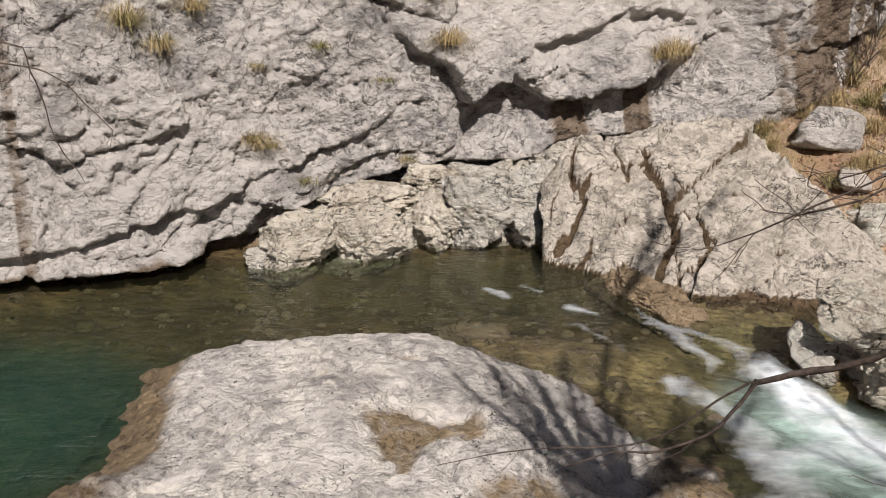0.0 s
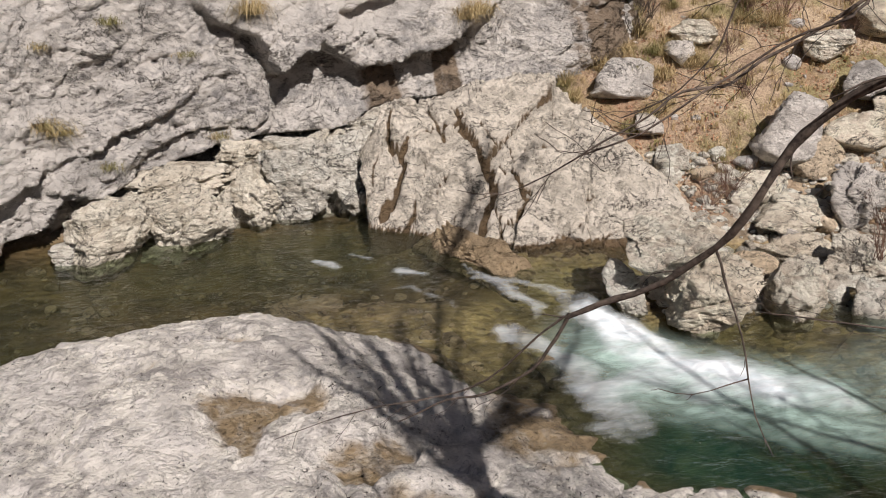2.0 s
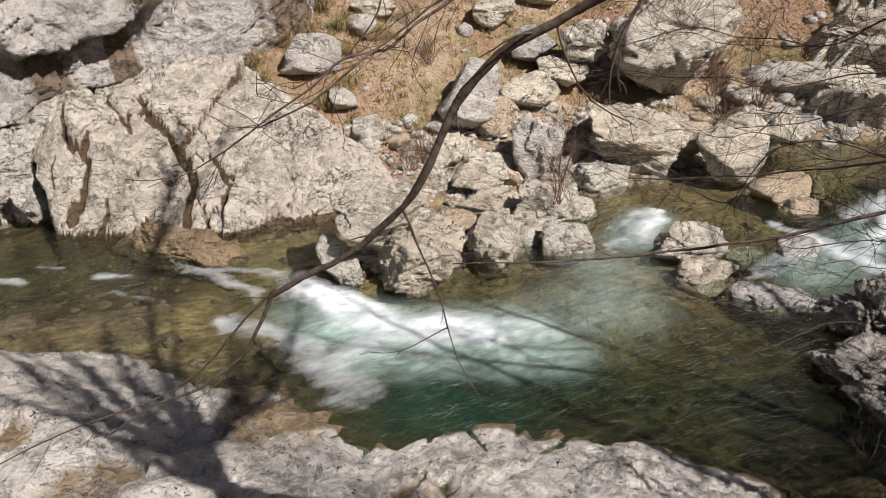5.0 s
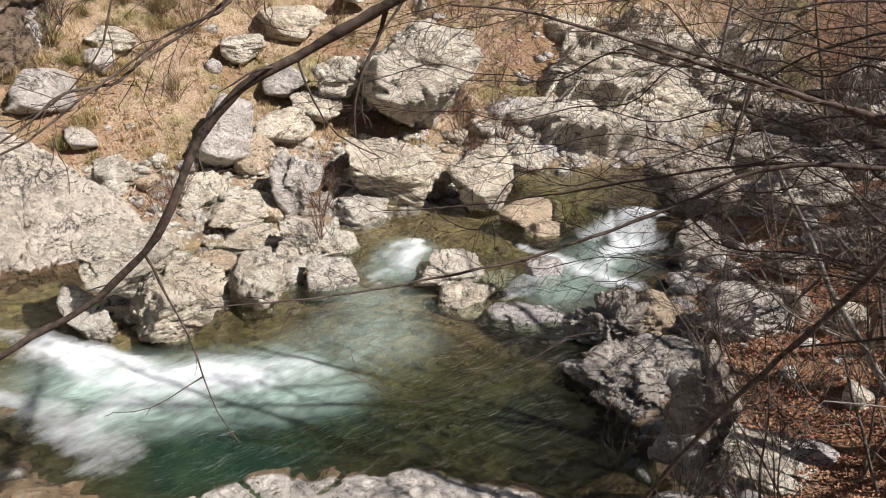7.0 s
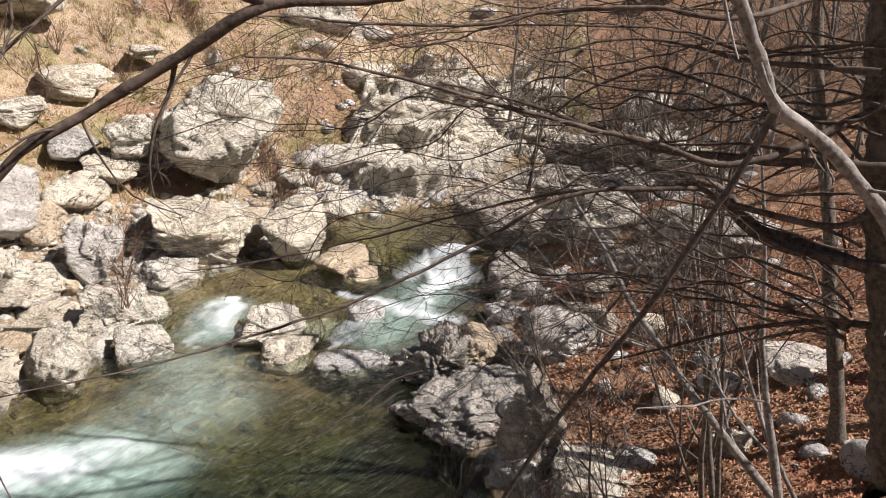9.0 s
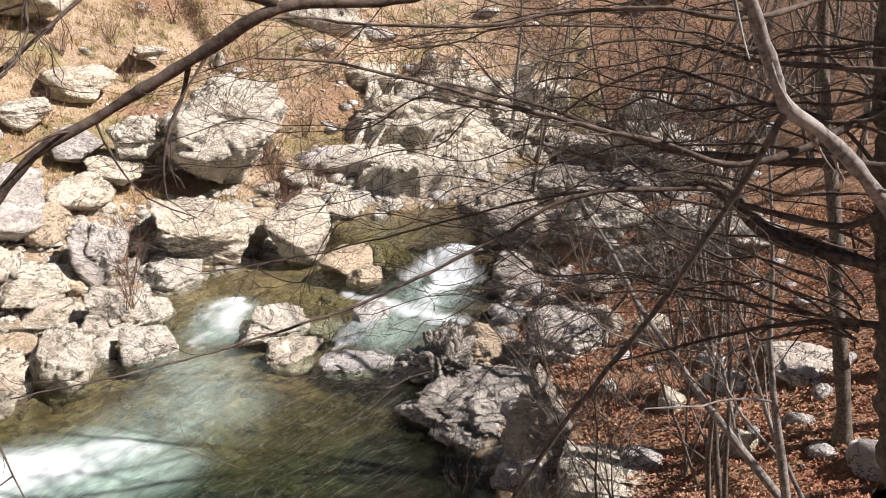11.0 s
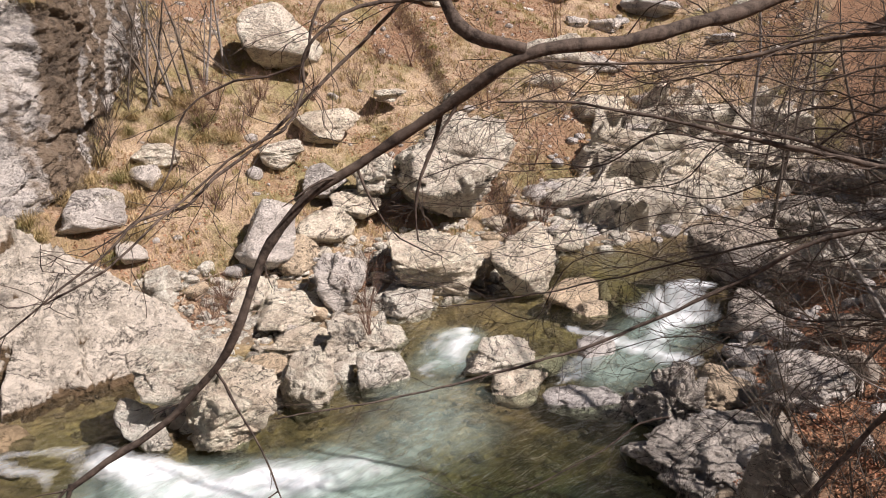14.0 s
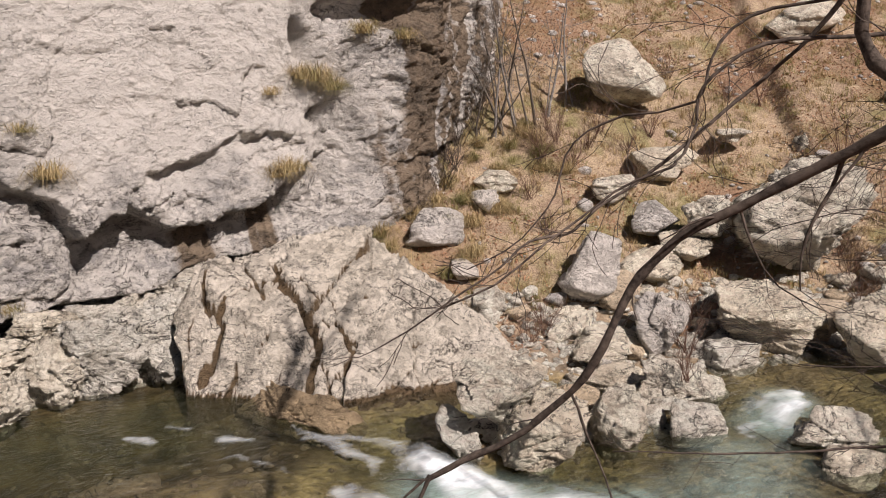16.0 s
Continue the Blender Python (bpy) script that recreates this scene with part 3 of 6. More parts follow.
    keep = (depth > 0) | (river_distance(x, y)[0] < 0.25)
    faces = grid_faces(*x.shape)
    faces = faces[keep.ravel()[faces].any(1)]
    used = np.unique(faces)
    slot = np.zeros(x.size, int)
    slot[used] = np.arange(len(used))
    verts = np.stack([x.ravel(), y.ravel(), z.ravel()], 1)[used]
    masks = {key: v.ravel()[used] for key, v in (("depth", depth), ("foam", foam * (0.8 + 0.35 * streak)), ("air", air))}
    ob = mesh_object("water", verts, slot[faces], WATER, None, "", masks)
    return tagged(ob, "clear green mountain stream with white rapids and pools", "water", "", "structure")


build_water()


# ---- the cliff over the far shore ----
CLIFF_LINE = np.array([(-60, 3.0), (-30, 9.0), (-14, 11.6), (-7.4, 13.5), (-5.0, 15.3), (-3.6, 16.3), (1.0, 18.0), (4.0, 18.7), (6.6, 18.6), (8.4, 19.7), (10.5, 21.6), (13.2, 24.6), (18, 32)], float)


def build_cliff():
    seg = np.r_[0, np.cumsum(np.hypot(*np.diff(CLIFF_LINE, axis=0).T))]
    at_x = lambda v: np.interp(v, CLIFF_LINE[:, 0], seg)
    u = np.unique(np.concatenate([np.linspace(0, at_x(-9.5), 60), np.arange(at_x(-9.5), at_x(13.5), 0.05), np.linspace(at_x(13.5), seg[-1], 60)]))
    z = np.concatenate([np.arange(-0.9, 9.5, 0.05), np.linspace(9.6, 17, 60)])
    plan_x = np.interp(u, seg, CLIFF_LINE[:, 0])
    plan_y = np.interp(u, seg, CLIFF_LINE[:, 1])
    win = np.exp(-np.linspace(-2, 2, 121) ** 2)
    win /= win.sum()
    round_off = lambda v: np.convolve(np.pad(v, 60, mode="edge"), win, "valid")
    plan_x, plan_y = round_off(plan_x), round_off(plan_y)
    tx, ty = np.gradient(plan_x), np.gradient(plan_y)
    ln = np.hypot(tx, ty)
    nx, ny = ty / ln, -tx / ln
    U, Z = np.meshgrid(u, z)
    X = np.broadcast_to(plan_x, U.shape)
    a, b = U * math.cos(radians(27)) + Z * math.sin(radians(27)), -U * math.sin(radians(27)) + Z * math.cos(radians(27))
    q = lambda fa, fb, o=0.0: np.stack([(a * fa).ravel() + o, (b * fb).ravel() - o, 0 * a.ravel() + o], 1)
    shaped = lambda v: v.reshape(U.shape)
    wa, wb = (0.55 * shaped(fbm(q(0.5, 0.5, o), 3)) for o in (11.0, 23.0))
    a, b = a + wa, b + wb
    out = 0.42 * shaped(fbm(q(0.25, 0.40), 3)) + 0.15 * shaped(fbm(q(0.7, 0.9, 4.0), 4, 0.55, True))
    out = out + 0.15 * shaped(fbm(q(1.5, 2.2, 8.0), 5, 0.68, True)) + 0.07 * shaped(fbm(q(4.2, 5.2, 2.0), 4, 0.65, True)) + 0.022 * shaped(fbm(q(11, 12, 7.0), 2, 0.6))
    d1, d2, who = cells(q(0.42, 0.62, 6.0))
    out = out + 0.34 * (shaped(who) - 0.5) - 0.10 * smooth(0.06, 0.0, shaped(d2 - d1)) * smooth(-0.1, 0.2, shaped(fbm(q(0.4, 0.4, 3.0), 2)))
    d1, d2, who = cells(q(1.3, 2.0, 2.0))
    out = out + 0.15 * (shaped(who) - 0.5) - 0.07 * smooth(0.07, 0.0, shaped(d2 - d1)) * smooth(-0.1, 0.3, shaped(fbm(q(0.6, 0.6, 13.0), 2)))
    d1, d2, who = cells(q(4.4, 6.0, 5.0))
    out = out + 0.09 * (shaped(who) - 0.5)
    out = out * (1 - 0.45 * smooth(3.7, 4.6, Z) * smooth(-2.0, 1.2, X) * smooth(7.0, 6.0, X))
    # the layered nose over the pool, with its dark underside
    nose = np.interp(X, [-14, -8, -7, -6, -4.56, -3.76, -2.87, -1.82, -0.98, 0.2], [0.8, 0.93, 1.10, 1.21, 1.48, 1.92, 2.33, 2.63, 3.07, 3.3])
    nose = nose + 0.14 * shaped(fbm(q(1.2, 1.2, 9.0), 4, 0.6)) + 0.09 * shaped(fbm(q(4.0, 4.0, 43.0), 3, 0.6))
    beneath = smooth(0.05, -0.05, Z - nose) * smooth(-0.2, -1.4, X)
    out = out - beneath * smooth(-0.5, 0.2, shaped(fbm(q(0.7, 0.7, 57.0), 2))) * (0.34 + 0.20 * shaped(fbm(q(1.0, 2.2, 19.0), 3))) + 0.12 * smooth(-0.02, 0.08, Z - nose) * smooth(0.9, 0.1, Z - nose) * smooth(-0.2, -1.4, X)
    # the overhanging brow with its shaded hollow
    edge = np.interp(X, [-1.3, -0.39, 0.30, 0.72, 1.2, 1.73, 2.56, 3.53, 4.62, 5.27, 6.06, 7.2], [5.4, 4.38, 4.05, 3.22, 3.62, 3.75, 3.24, 3.36, 3.63, 4.16, 4.63, 4.9])
    edge = edge + 0.14 * shaped(fbm(q(1.3, 1.3, 1.0), 4, 0.6)) + 0.10 * shaped(fbm(q(4.0, 4.0, 41.0), 3, 0.6))
    span = smooth(-1.4, -0.2, X) * smooth(7.2, 5.6, X)
    under = span * smooth(0.05, -0.08, Z - edge) * smooth(-2.2, -0.3, Z - edge)
    brow = span * smooth(-0.05, 0.1, Z - edge) * smooth(1.5, 0.2, Z - edge)
    out = out - (0.30 + 0.38 * smooth(-0.2, 0.7, X)) * under * (1 + 0.4 * shaped(fbm(q(0.9, 0.9, 7.0), 3))) + 0.20 * brow
    ledge2 = np.interp(X, [1.8, 2.84, 3.86, 4.32, 5.55, 6.2, 7.2], [4.47, 4.53, 5.0, 5.39, 5.22, 5.77, 6.1]) + 0.12 * shaped(fbm(q(1.5, 1.5, 31.0), 3)) + 0.10 * shaped(fbm(q(4.0, 4.0, 47.0), 3, 0.6))
    out = out - 0.42 * smooth(-0.35, 0.25, shaped(fbm(q(0.8, 0.8, 53.0), 2))) * smooth(1.6, 2.4, X) * smooth(7.4, 6.4, X) * smooth(0.05, -0.05, Z - ledge2) * smooth(-0.7, -0.1, Z - ledge2)
    # two dark holes high up, beside the slope
    for hx, hz, rx, rz, deep in ((6.45, 7.6, 0.30, 0.50, 0.9), (8.0, 8.35, 0.9, 0.55, 1.3)):
        out = out - deep * np.exp(-(((X - hx) / rx) ** 2 + ((Z - hz) / rz) ** 2) ** 2)
    # the undercut foot
    foot = np.interp(X, [-14, -8, -6.82, -5.0, -4.25, -3.7, -3.3, -2.4, -1.68, -0.83, 0.06, 1.4, 2.2, 2.73, 3.56, 4.5, 5.5], [0.5, 0.50, 0.55, 0.55, 0.70, 1.3, 1.15, 1.54, 1.67, 1.86, 1.93, 1.87, 1.91, 2.19, 2.39, 2.46, 2.7])
    foot = foot + 0.06 * shaped(fbm(q(1.1, 1.1, 3.0), 3))
    out = out - (0.75 + 0.15 * smooth(-2.5, -4, X)) * smooth(5.6, 4.6, X) * smooth(0.04, -0.14, Z - foot)
    lean = 0.30 - 0.36 * smooth(6.4, 8.6, X)
    out = out * smooth(20, 14, np.abs(X - 2)) - lean * np.maximum(Z - 0.4, 0) - 0.5 * np.maximum(Z - 11, 0) * np.maximum(Z - 11, 0) * 0.25
    PX, PY = X + nx * out, np.broadcast_to(plan_y, U.shape) + ny * out
    run = shaped(fbm(np.stack([(U * 3.2).ravel(), (Z * 0.25).ravel(), 0 * U.ravel()], 1), 3))
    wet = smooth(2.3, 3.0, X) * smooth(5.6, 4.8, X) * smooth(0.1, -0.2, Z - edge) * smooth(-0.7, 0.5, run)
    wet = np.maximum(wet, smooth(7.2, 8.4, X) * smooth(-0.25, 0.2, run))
    wet = np.maximum(wet, 0.9 * smooth(0.75, 0.45, Z + 0.15 * run))
    wet = np.maximum(wet, 0.55 * smooth(-7.0, -7.6, X) * smooth(0.0, 0.25, run))
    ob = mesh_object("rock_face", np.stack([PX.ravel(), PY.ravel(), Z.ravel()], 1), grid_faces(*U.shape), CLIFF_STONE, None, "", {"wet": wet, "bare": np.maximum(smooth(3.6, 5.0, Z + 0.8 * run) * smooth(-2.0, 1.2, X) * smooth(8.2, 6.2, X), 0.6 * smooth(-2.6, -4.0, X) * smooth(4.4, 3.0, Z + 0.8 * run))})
    return tagged(ob, "tall weathered grey limestone cliff with a shaded overhang above the stream", "cliff", "", "structure")


build_cliff()


# ---- bedrock along the stream ----
def build_slab():
    x, y = np.meshgrid(np.arange(2.0, 10.4, 0.045), np.arange(13.2, 19.6, 0.045))
    p = flat3(x, y)
    warp = 0.35 * fbm(p * 0.8, 3).reshape(x.shape)
    z = 0.25 + 0.88 * (y - 14.3)
    ytop = np.interp(x, [2.0, 2.9, 4.0, 5.0, 6.0, 6.7, 7.5, 8.2], [16.8, 17.0, 17.15, 17.38, 17.5, 17.35, 16.7, 16.2]) + 0.25 * warp
    z = np.minimum(z, 0.25 + 0.88 * (ytop - 14.3) - 0.22 * (y - ytop))
    right = 6.75 + (17.6 - y) * 0.62 + warp
    z = z - 0.75 * np.maximum(x - right, 0)
    left = 2.75 + 0.58 * np.maximum(16.6 - y, 0) + 0.5 * warp
    z = z - 1.5 * np.maximum(left - x, 0)
    s = x * 0.75 + y * 0.66
    c = -x * 0.66 + y * 0.75
    q = np.stack([(s * 0.55).ravel(), (c * 1.5).ravel(), 0 * s.ravel()], 1)
    z = z + 0.11 * fbm(q, 4).reshape(x.shape) + 0.20 * fbm(q * 2.0 + 5, 5, 0.66, True).reshape(x.shape) + 0.05 * fbm(p * 5, 4, 0.65, True).reshape(x.shape) * smooth(8.5, 5.5, x)
    d1, d2, who = cells(np.stack([(s * 0.5).ravel(), (c * 1.1).ravel(), 0 * s.ravel() + 3.3], 1))
    z = z - (0.18 * smooth(0.07, 0.0, d2 - d1) - 0.34 * (who - 0.5)).reshape(x.shape) * (0.35 + 0.65 * smooth(8.2, 6.4, x))
    split = smooth(0.045, 0.0, d2 - d1).reshape(x.shape) * smooth(7.4, 6.0, x)
    d1, d2, who = cells(np.stack([(s * 1.8).ravel(), (c * 3.6).ravel(), 0 * s.ravel() + 1.3], 1))
    z = z + (0.045 * (who - 0.5) - 0.03 * smooth(0.1, 0.0, d2 - d1)).reshape(x.shape) * smooth(8.0, 5.5, x)
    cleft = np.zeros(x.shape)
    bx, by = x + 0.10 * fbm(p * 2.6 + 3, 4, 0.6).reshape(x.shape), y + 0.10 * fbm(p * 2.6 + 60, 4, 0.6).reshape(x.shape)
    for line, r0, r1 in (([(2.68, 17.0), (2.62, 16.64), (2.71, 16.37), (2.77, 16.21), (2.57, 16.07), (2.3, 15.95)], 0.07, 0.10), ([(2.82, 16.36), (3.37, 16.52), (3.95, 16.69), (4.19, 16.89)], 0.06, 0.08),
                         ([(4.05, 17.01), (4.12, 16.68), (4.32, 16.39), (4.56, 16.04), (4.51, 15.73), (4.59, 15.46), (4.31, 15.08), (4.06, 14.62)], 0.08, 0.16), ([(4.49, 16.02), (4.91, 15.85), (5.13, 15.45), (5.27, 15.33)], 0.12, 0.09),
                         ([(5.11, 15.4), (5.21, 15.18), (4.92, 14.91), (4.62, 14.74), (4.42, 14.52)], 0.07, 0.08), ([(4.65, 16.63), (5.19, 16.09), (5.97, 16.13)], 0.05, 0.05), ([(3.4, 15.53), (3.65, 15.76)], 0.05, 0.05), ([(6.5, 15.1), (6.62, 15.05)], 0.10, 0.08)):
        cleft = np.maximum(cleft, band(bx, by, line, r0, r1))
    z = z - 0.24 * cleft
    # wet along the waterline; in clefts and splits the mask paints their shade
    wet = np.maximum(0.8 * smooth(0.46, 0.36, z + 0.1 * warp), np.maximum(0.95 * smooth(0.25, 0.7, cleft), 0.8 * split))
    v = np.stack([x.ravel(), y.ravel(), z.ravel()], 1)
    v = v + 0.16 * np.stack([fbm(v * 1.5 + 9, 4, 0.6), fbm(v * 1.5 + 70, 4, 0.6), 0.25 * fbm(v * 3.5 + 30, 4, 0.65, True)], 1)
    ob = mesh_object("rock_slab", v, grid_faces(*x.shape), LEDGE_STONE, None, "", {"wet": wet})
    return tagged(ob, "broad sloping slab of pale limestone bedrock rising from the water", "rock slab", "", "structure")


build_slab()


def build_ledge():
    """The craggy pale shelf between the cliff's foot and the water: a sloping face of broken blocks."""
    x, s = np.meshgrid(np.arange(-4.2, 3.9, 0.036), np.arange(-0.45, 1.9, 0.036))
    p = np.stack([x.ravel(), s.ravel(), 0 * s.ravel()], 1)
    n1 = fbm(p * 0.9 + 2, 4, 0.6).reshape(x.shape)
    shore = np.interp(x, [-4.2, -3.3, -1.9, -1.1, -0.5, 0.9, 2.2, 2.9, 3.9], [15.9, 15.3, 15.2, 15.6, 16.2, 16.5, 16.6, 16.4, 15.8])
    top = np.interp(x, [-4.2, -3.6, -2.5, -1.0, -0.5, 0.7, 1.7, 2.9, 3.9], [0.05, 0.20, 0.85, 0.95, 1.25, 1.35, 1.75, 1.85, 1.85])
    f = np.maximum(s, 0) / 1.9
    y = shore + 0.6 + 1.9 * f ** 1.25
    z = 0.12 + np.where(s > 0, top * (1 - (1 - f) ** 1.7), 1.1 * s)
    a, b = x * 0.85 + s * 0.55, -x * 0.55 + s * 0.85
    out = 0.16 * n1 + 0.13 * fbm(p * (1.5, 2.2, 1) + 8, 4, 0.6, True).reshape(x.shape) + 0.04 * fbm(p * 5 + 3, 4, 0.65, True).reshape(x.shape)
    for fa, fb, high, deep in ((0.55, 1.0, 0.55, 0.34), (1.5, 2.4, 0.26, 0.15), (4.0, 6.0, 0.08, 0.05)):
        d1, d2, who = (v.reshape(x.shape) for v in cells(np.stack([(a * fa + 0.25 * n1).ravel(), (b * fb + 0.25 * n1).ravel(), 0 * s.ravel() + 5.7], 1)))
        out = out + high * (who - 0.5) - deep * smooth(0.08, 0.0, d2 - d1)
    v = np.stack([(x + 0.12 * n1).ravel(), (y - 0.72 * out).ravel(), (z + 0.62 * out).ravel()], 1)
    ob = mesh_object("rock_ledge", v, grid_faces(*x.shape), STONE_LEDGE, None, "")
    return tagged(ob, "craggy pitted pale limestone shelf below the cliff at the waterline", "rock ledge", "", "structure")


build_ledge()

NEAR_ROCK = [(-4.5, 4.5), (-4.4, 8.0), (-4.6, 10.7), (-3.6, 11.2), (-1.5, 12.2), (-0.2, 12.0), (0.9, 11.1), (2.0, 10.9), (2.9, 10.1), (3.7, 8.9), (3.9, 8.1), (4.5, 7.4), (5.4, 6.8), (6.6, 5.4),
             (7.4, 3.6), (5.0, 3.0), (-3.0, 3.0)]


def build_near_rock():
    x, y = np.meshgrid(np.arange(-5.8, 8.0, 0.05), np.arange(3.0, 13.2, 0.05))
    poly = np.array(NEAR_ROCK, float)
    best, within = np.full(x.shape, 1e9), np.zeros(x.shape, bool)
    for k in range(len(poly)):
        (ax, ay), (bx, by) = poly[k], poly[(k + 1) % len(poly)]
        t = np.clip(((x - ax) * (bx - ax) + (y - ay) * (by - ay)) / ((bx - ax) ** 2 + (by - ay) ** 2), 0, 1)
        best = np.minimum(best, np.hypot(x - ax - t * (bx - ax), y - ay - t * (by - ay)))
        if ay != by:
            within ^= ((ay > y) != (by > y)) & (x < ax + (y - ay) / (by - ay) * (bx - ax))
    p = flat3(x, y)
    n1 = fbm(p * 0.7, 4).reshape(x.shape)
    d = np.where(within, best, -best) + 0.35 * n1
    level = water_level(x, y)
    dome = 0.50 * smooth(3.0, 0.2, x) + 0.30
    z = level + np.where(d > 0, dome * (1 - np.exp(-d / 0.9)), 0.55 * d) - 0.04
    z = z + 0.10 * n1 + 0.07 * fbm(p * (1.6, 2.6, 1) + 4, 4, 0.55, True).reshape(x.shape) + 0.03 * fbm(p * 5, 4, 0.6, True).reshape(x.shape)
    d1, d2, who = cells(p * (0.9, 1.5, 1) + 2.2)
    z = z + (0.10 * (who - 0.5) - 0.06 * smooth(0.08, 0.0, d2 - d1)).reshape(x.shape)
    ax, ay = x + 0.34 * fbm(p * 1.9 + 21, 4, 0.6).reshape(x.shape), y + 0.34 * fbm(p * 1.9 + 77, 4, 0.6).reshape(x.shape)
    hollow = np.zeros(x.shape)
    for one, two, wide in (((-0.62, 8.48), (0.21, 8.70), 0.66),
                           ((0.52, 7.30), (1.21, 7.83), 0.53),
                           ((-0.83, 10.19), (-0.34, 10.26), 0.26),
                           ((1.23, 6.76), (1.97, 6.96), 0.66),
                           ((3.63, 6.21), (4.06, 6.23), 0.31),
                           ((4.04, 5.96), (4.33, 5.95), 0.26),
                           ((-0.59, 8.08), (0.21, 8.77), 0.45),
                           ((-2.18, 9.17), (-1.53, 9.72), 0.16)):
        hollow = np.maximum(hollow, smooth(0.0, 0.9, band(ax, ay, [one, two], wide, wide * 0.8)))
    z = z - 0.16 * hollow
    film = smooth(2.2, 3.4, x + 0.5 * n1 + 0.25 * (10.4 - y)) * smooth(-0.3, 0.2, fbm(p * 0.7 + 31, 3).reshape(x.shape)) * smooth(6.6, 7.8, y)
    wet = smooth(0.22, 0.0, d + 0.2 * n1) + 0.62 * hollow + 0.70 * film
    wet = np.clip(np.maximum(wet, smooth(-3.0, -4.4, x + 0.6 * n1) * 1.0), 0, 1)
    ob = mesh_object("bedrock_shelf", np.stack([x.ravel(), y.ravel(), z.ravel()], 1), grid_faces(*x.shape), BED_STONE, None, "", {"wet": wet})
    return tagged(ob, "rounded water-worn white limestone shelf with brown wet hollows", "rock shelf", "", "structure")


build_near_rock()


def build_terraces():
    """Bedrock steps that break through the slope upstream, with overhung risers."""
    x, y = np.meshgrid(np.arange(17.6, 36.0, 0.075), np.arange(8.4, 21.0, 0.075))
    g = land_height(x, y)
    p = flat3(x, y)
    d1, d2, who = (v.reshape(x.shape) for v in cells(p * (0.55, 0.9, 1) + 4.1))
    e1, e2, whom = (v.reshape(x.shape) for v in cells(p * (1.6, 2.4, 1) + 8.3))
    lay = g + 0.45 * fbm(p * 0.45 + 2, 4).reshape(x.shape) + 0.55 * (who - 0.5) + 0.16 * (whom - 0.5) + 0.05 * x
    high = 1.05
    k = np.floor(lay / high)
    f = lay / high - k
    z = high * (k + 0.82 * smooth(0.0, 0.20, f) + 0.18 * f) - 0.05 * x - 0.55 * (who - 0.5) * 0.6
    z = z + 0.10 * fbm(p * (1.2, 2.0, 1), 4, 0.6, True).reshape(x.shape) - 0.12 * smooth(0.07, 0.0, d2 - d1) - 0.05 * smooth(0.08, 0.0, e2 - e1) + 0.03 * fbm(p * 6, 3).reshape(x.shape)
    heart = np.exp(-(((x - 23.5) / 4.2) ** 2 + ((y - 12.0 - 0.1 * (x - 23)) / 2.6) ** 2)) + 0.75 * np.exp(-(((x - 28.5) / 4.5) ** 2 + ((y - 11.5) / 3.2) ** 2))
    bare = smooth(0.0, 0.22, 0.75 * fbm(p * 0.33 + 7, 4).reshape(x.shape) + heart - 0.40)
    edge = np.minimum(np.minimum(x - 17.6, 36.0 - x), np.minimum(y - 8.4, 21.0 - y))
    z = g - 0.5 + bare * smooth(0.0, 0.8, edge) * (z - g + 0.62)
    lean = 0.75 * smooth(0.03, 0.2, f) * smooth(1.0, 0.45, f) * bare * smooth(0.35, 0.6, whom * 0.4 + who * 0.6)
    v = np.stack([(x - 0.45 * lean).ravel(), (y - 0.9 * lean).ravel(), z.ravel()], 1)
    v = v + 0.10 * np.stack([fbm(v * 1.7 + 9, 3), fbm(v * 1.7 + 70, 3), 0.5 * fbm(v * 3.0 + 30, 3)], 1)
    ob = mesh_object("rock_terraces", v, grid_faces(*x.shape), STONE_LEDGE, None, "")
    return tagged(ob, "stepped pale bedrock ledges with dark overhangs on the dry slope", "rock ledges", "", "structure")


build_terraces()


# ---- boulders, largest group: the island, the rubble bank, the slope, the stream ----
rock("boulder", (6.60, 11.78, 1.14), (1.62, 1.66, 1.28), 4107, STONE, "large rounded pale boulder perched on others in the stream", "boulder", "boulders", -30, 0, 6, 9, 0.9, 0.2, 0.3)
rock("boulder", (5.91, 11.90, 0.43), (0.84, 0.87, 0.91), 6256, STONE, "pale boulder half under a perched one at the waterline", "boulder", "boulders", -27, 0, 5, 9, 0.9, 0.3, 0.15)
rock("boulder", (7.15, 11.15, 0.34), (1.67, 1.61, 1.45), 3146, STONE, "pale blocky boulder at the edge of the foaming pool", "boulder", "boulders", -33, 0, 6, 10, 1.0, 0.3, 0.15)
rock("boulder", (10.40, 13.36, 0.07), (1.64, 1.50, 0.78), 1295, STONE, "flat-topped pale boulder in the boulder island", "boulder", "boulders", -38, 0, 5, 9, 1.1, 0.3, 0.15)
rock("boulder", (8.68, 11.06, 0.27), (1.05, 1.11, 1.41), 2259, STONE, "upright pale boulder at the waterline of the island", "boulder", "boulders", -38, 0, 5, 9, 1.1, 0.3, 0.15)
rock("boulder", (11.15, 12.10, 0.16), (1.90, 1.74, 1.35), 11371, STONE, "fissured boulder with a twiggy shrub growing on it", "boulder", "boulders", -42, 0, 6, 10, 1.4, 0.2, 0.15)
rock("boulder", (10.31, 10.78, 0.10), (1.04, 0.99, 0.72), 13113, STONE, "clean pale wedge-shaped boulder at the end of the island", "boulder", "boulders", -43, 0, 5, 7, 0.5, 0.4, 0.1)
rock("stone", (10.29, 11.69, 0.13), (0.54, 0.56, 0.33), 6299, STONE, "small pale stone between the island boulders", "stone", "stones on the slope", -41, 0, 3, 7, 0.8, 0.3, 0.38)
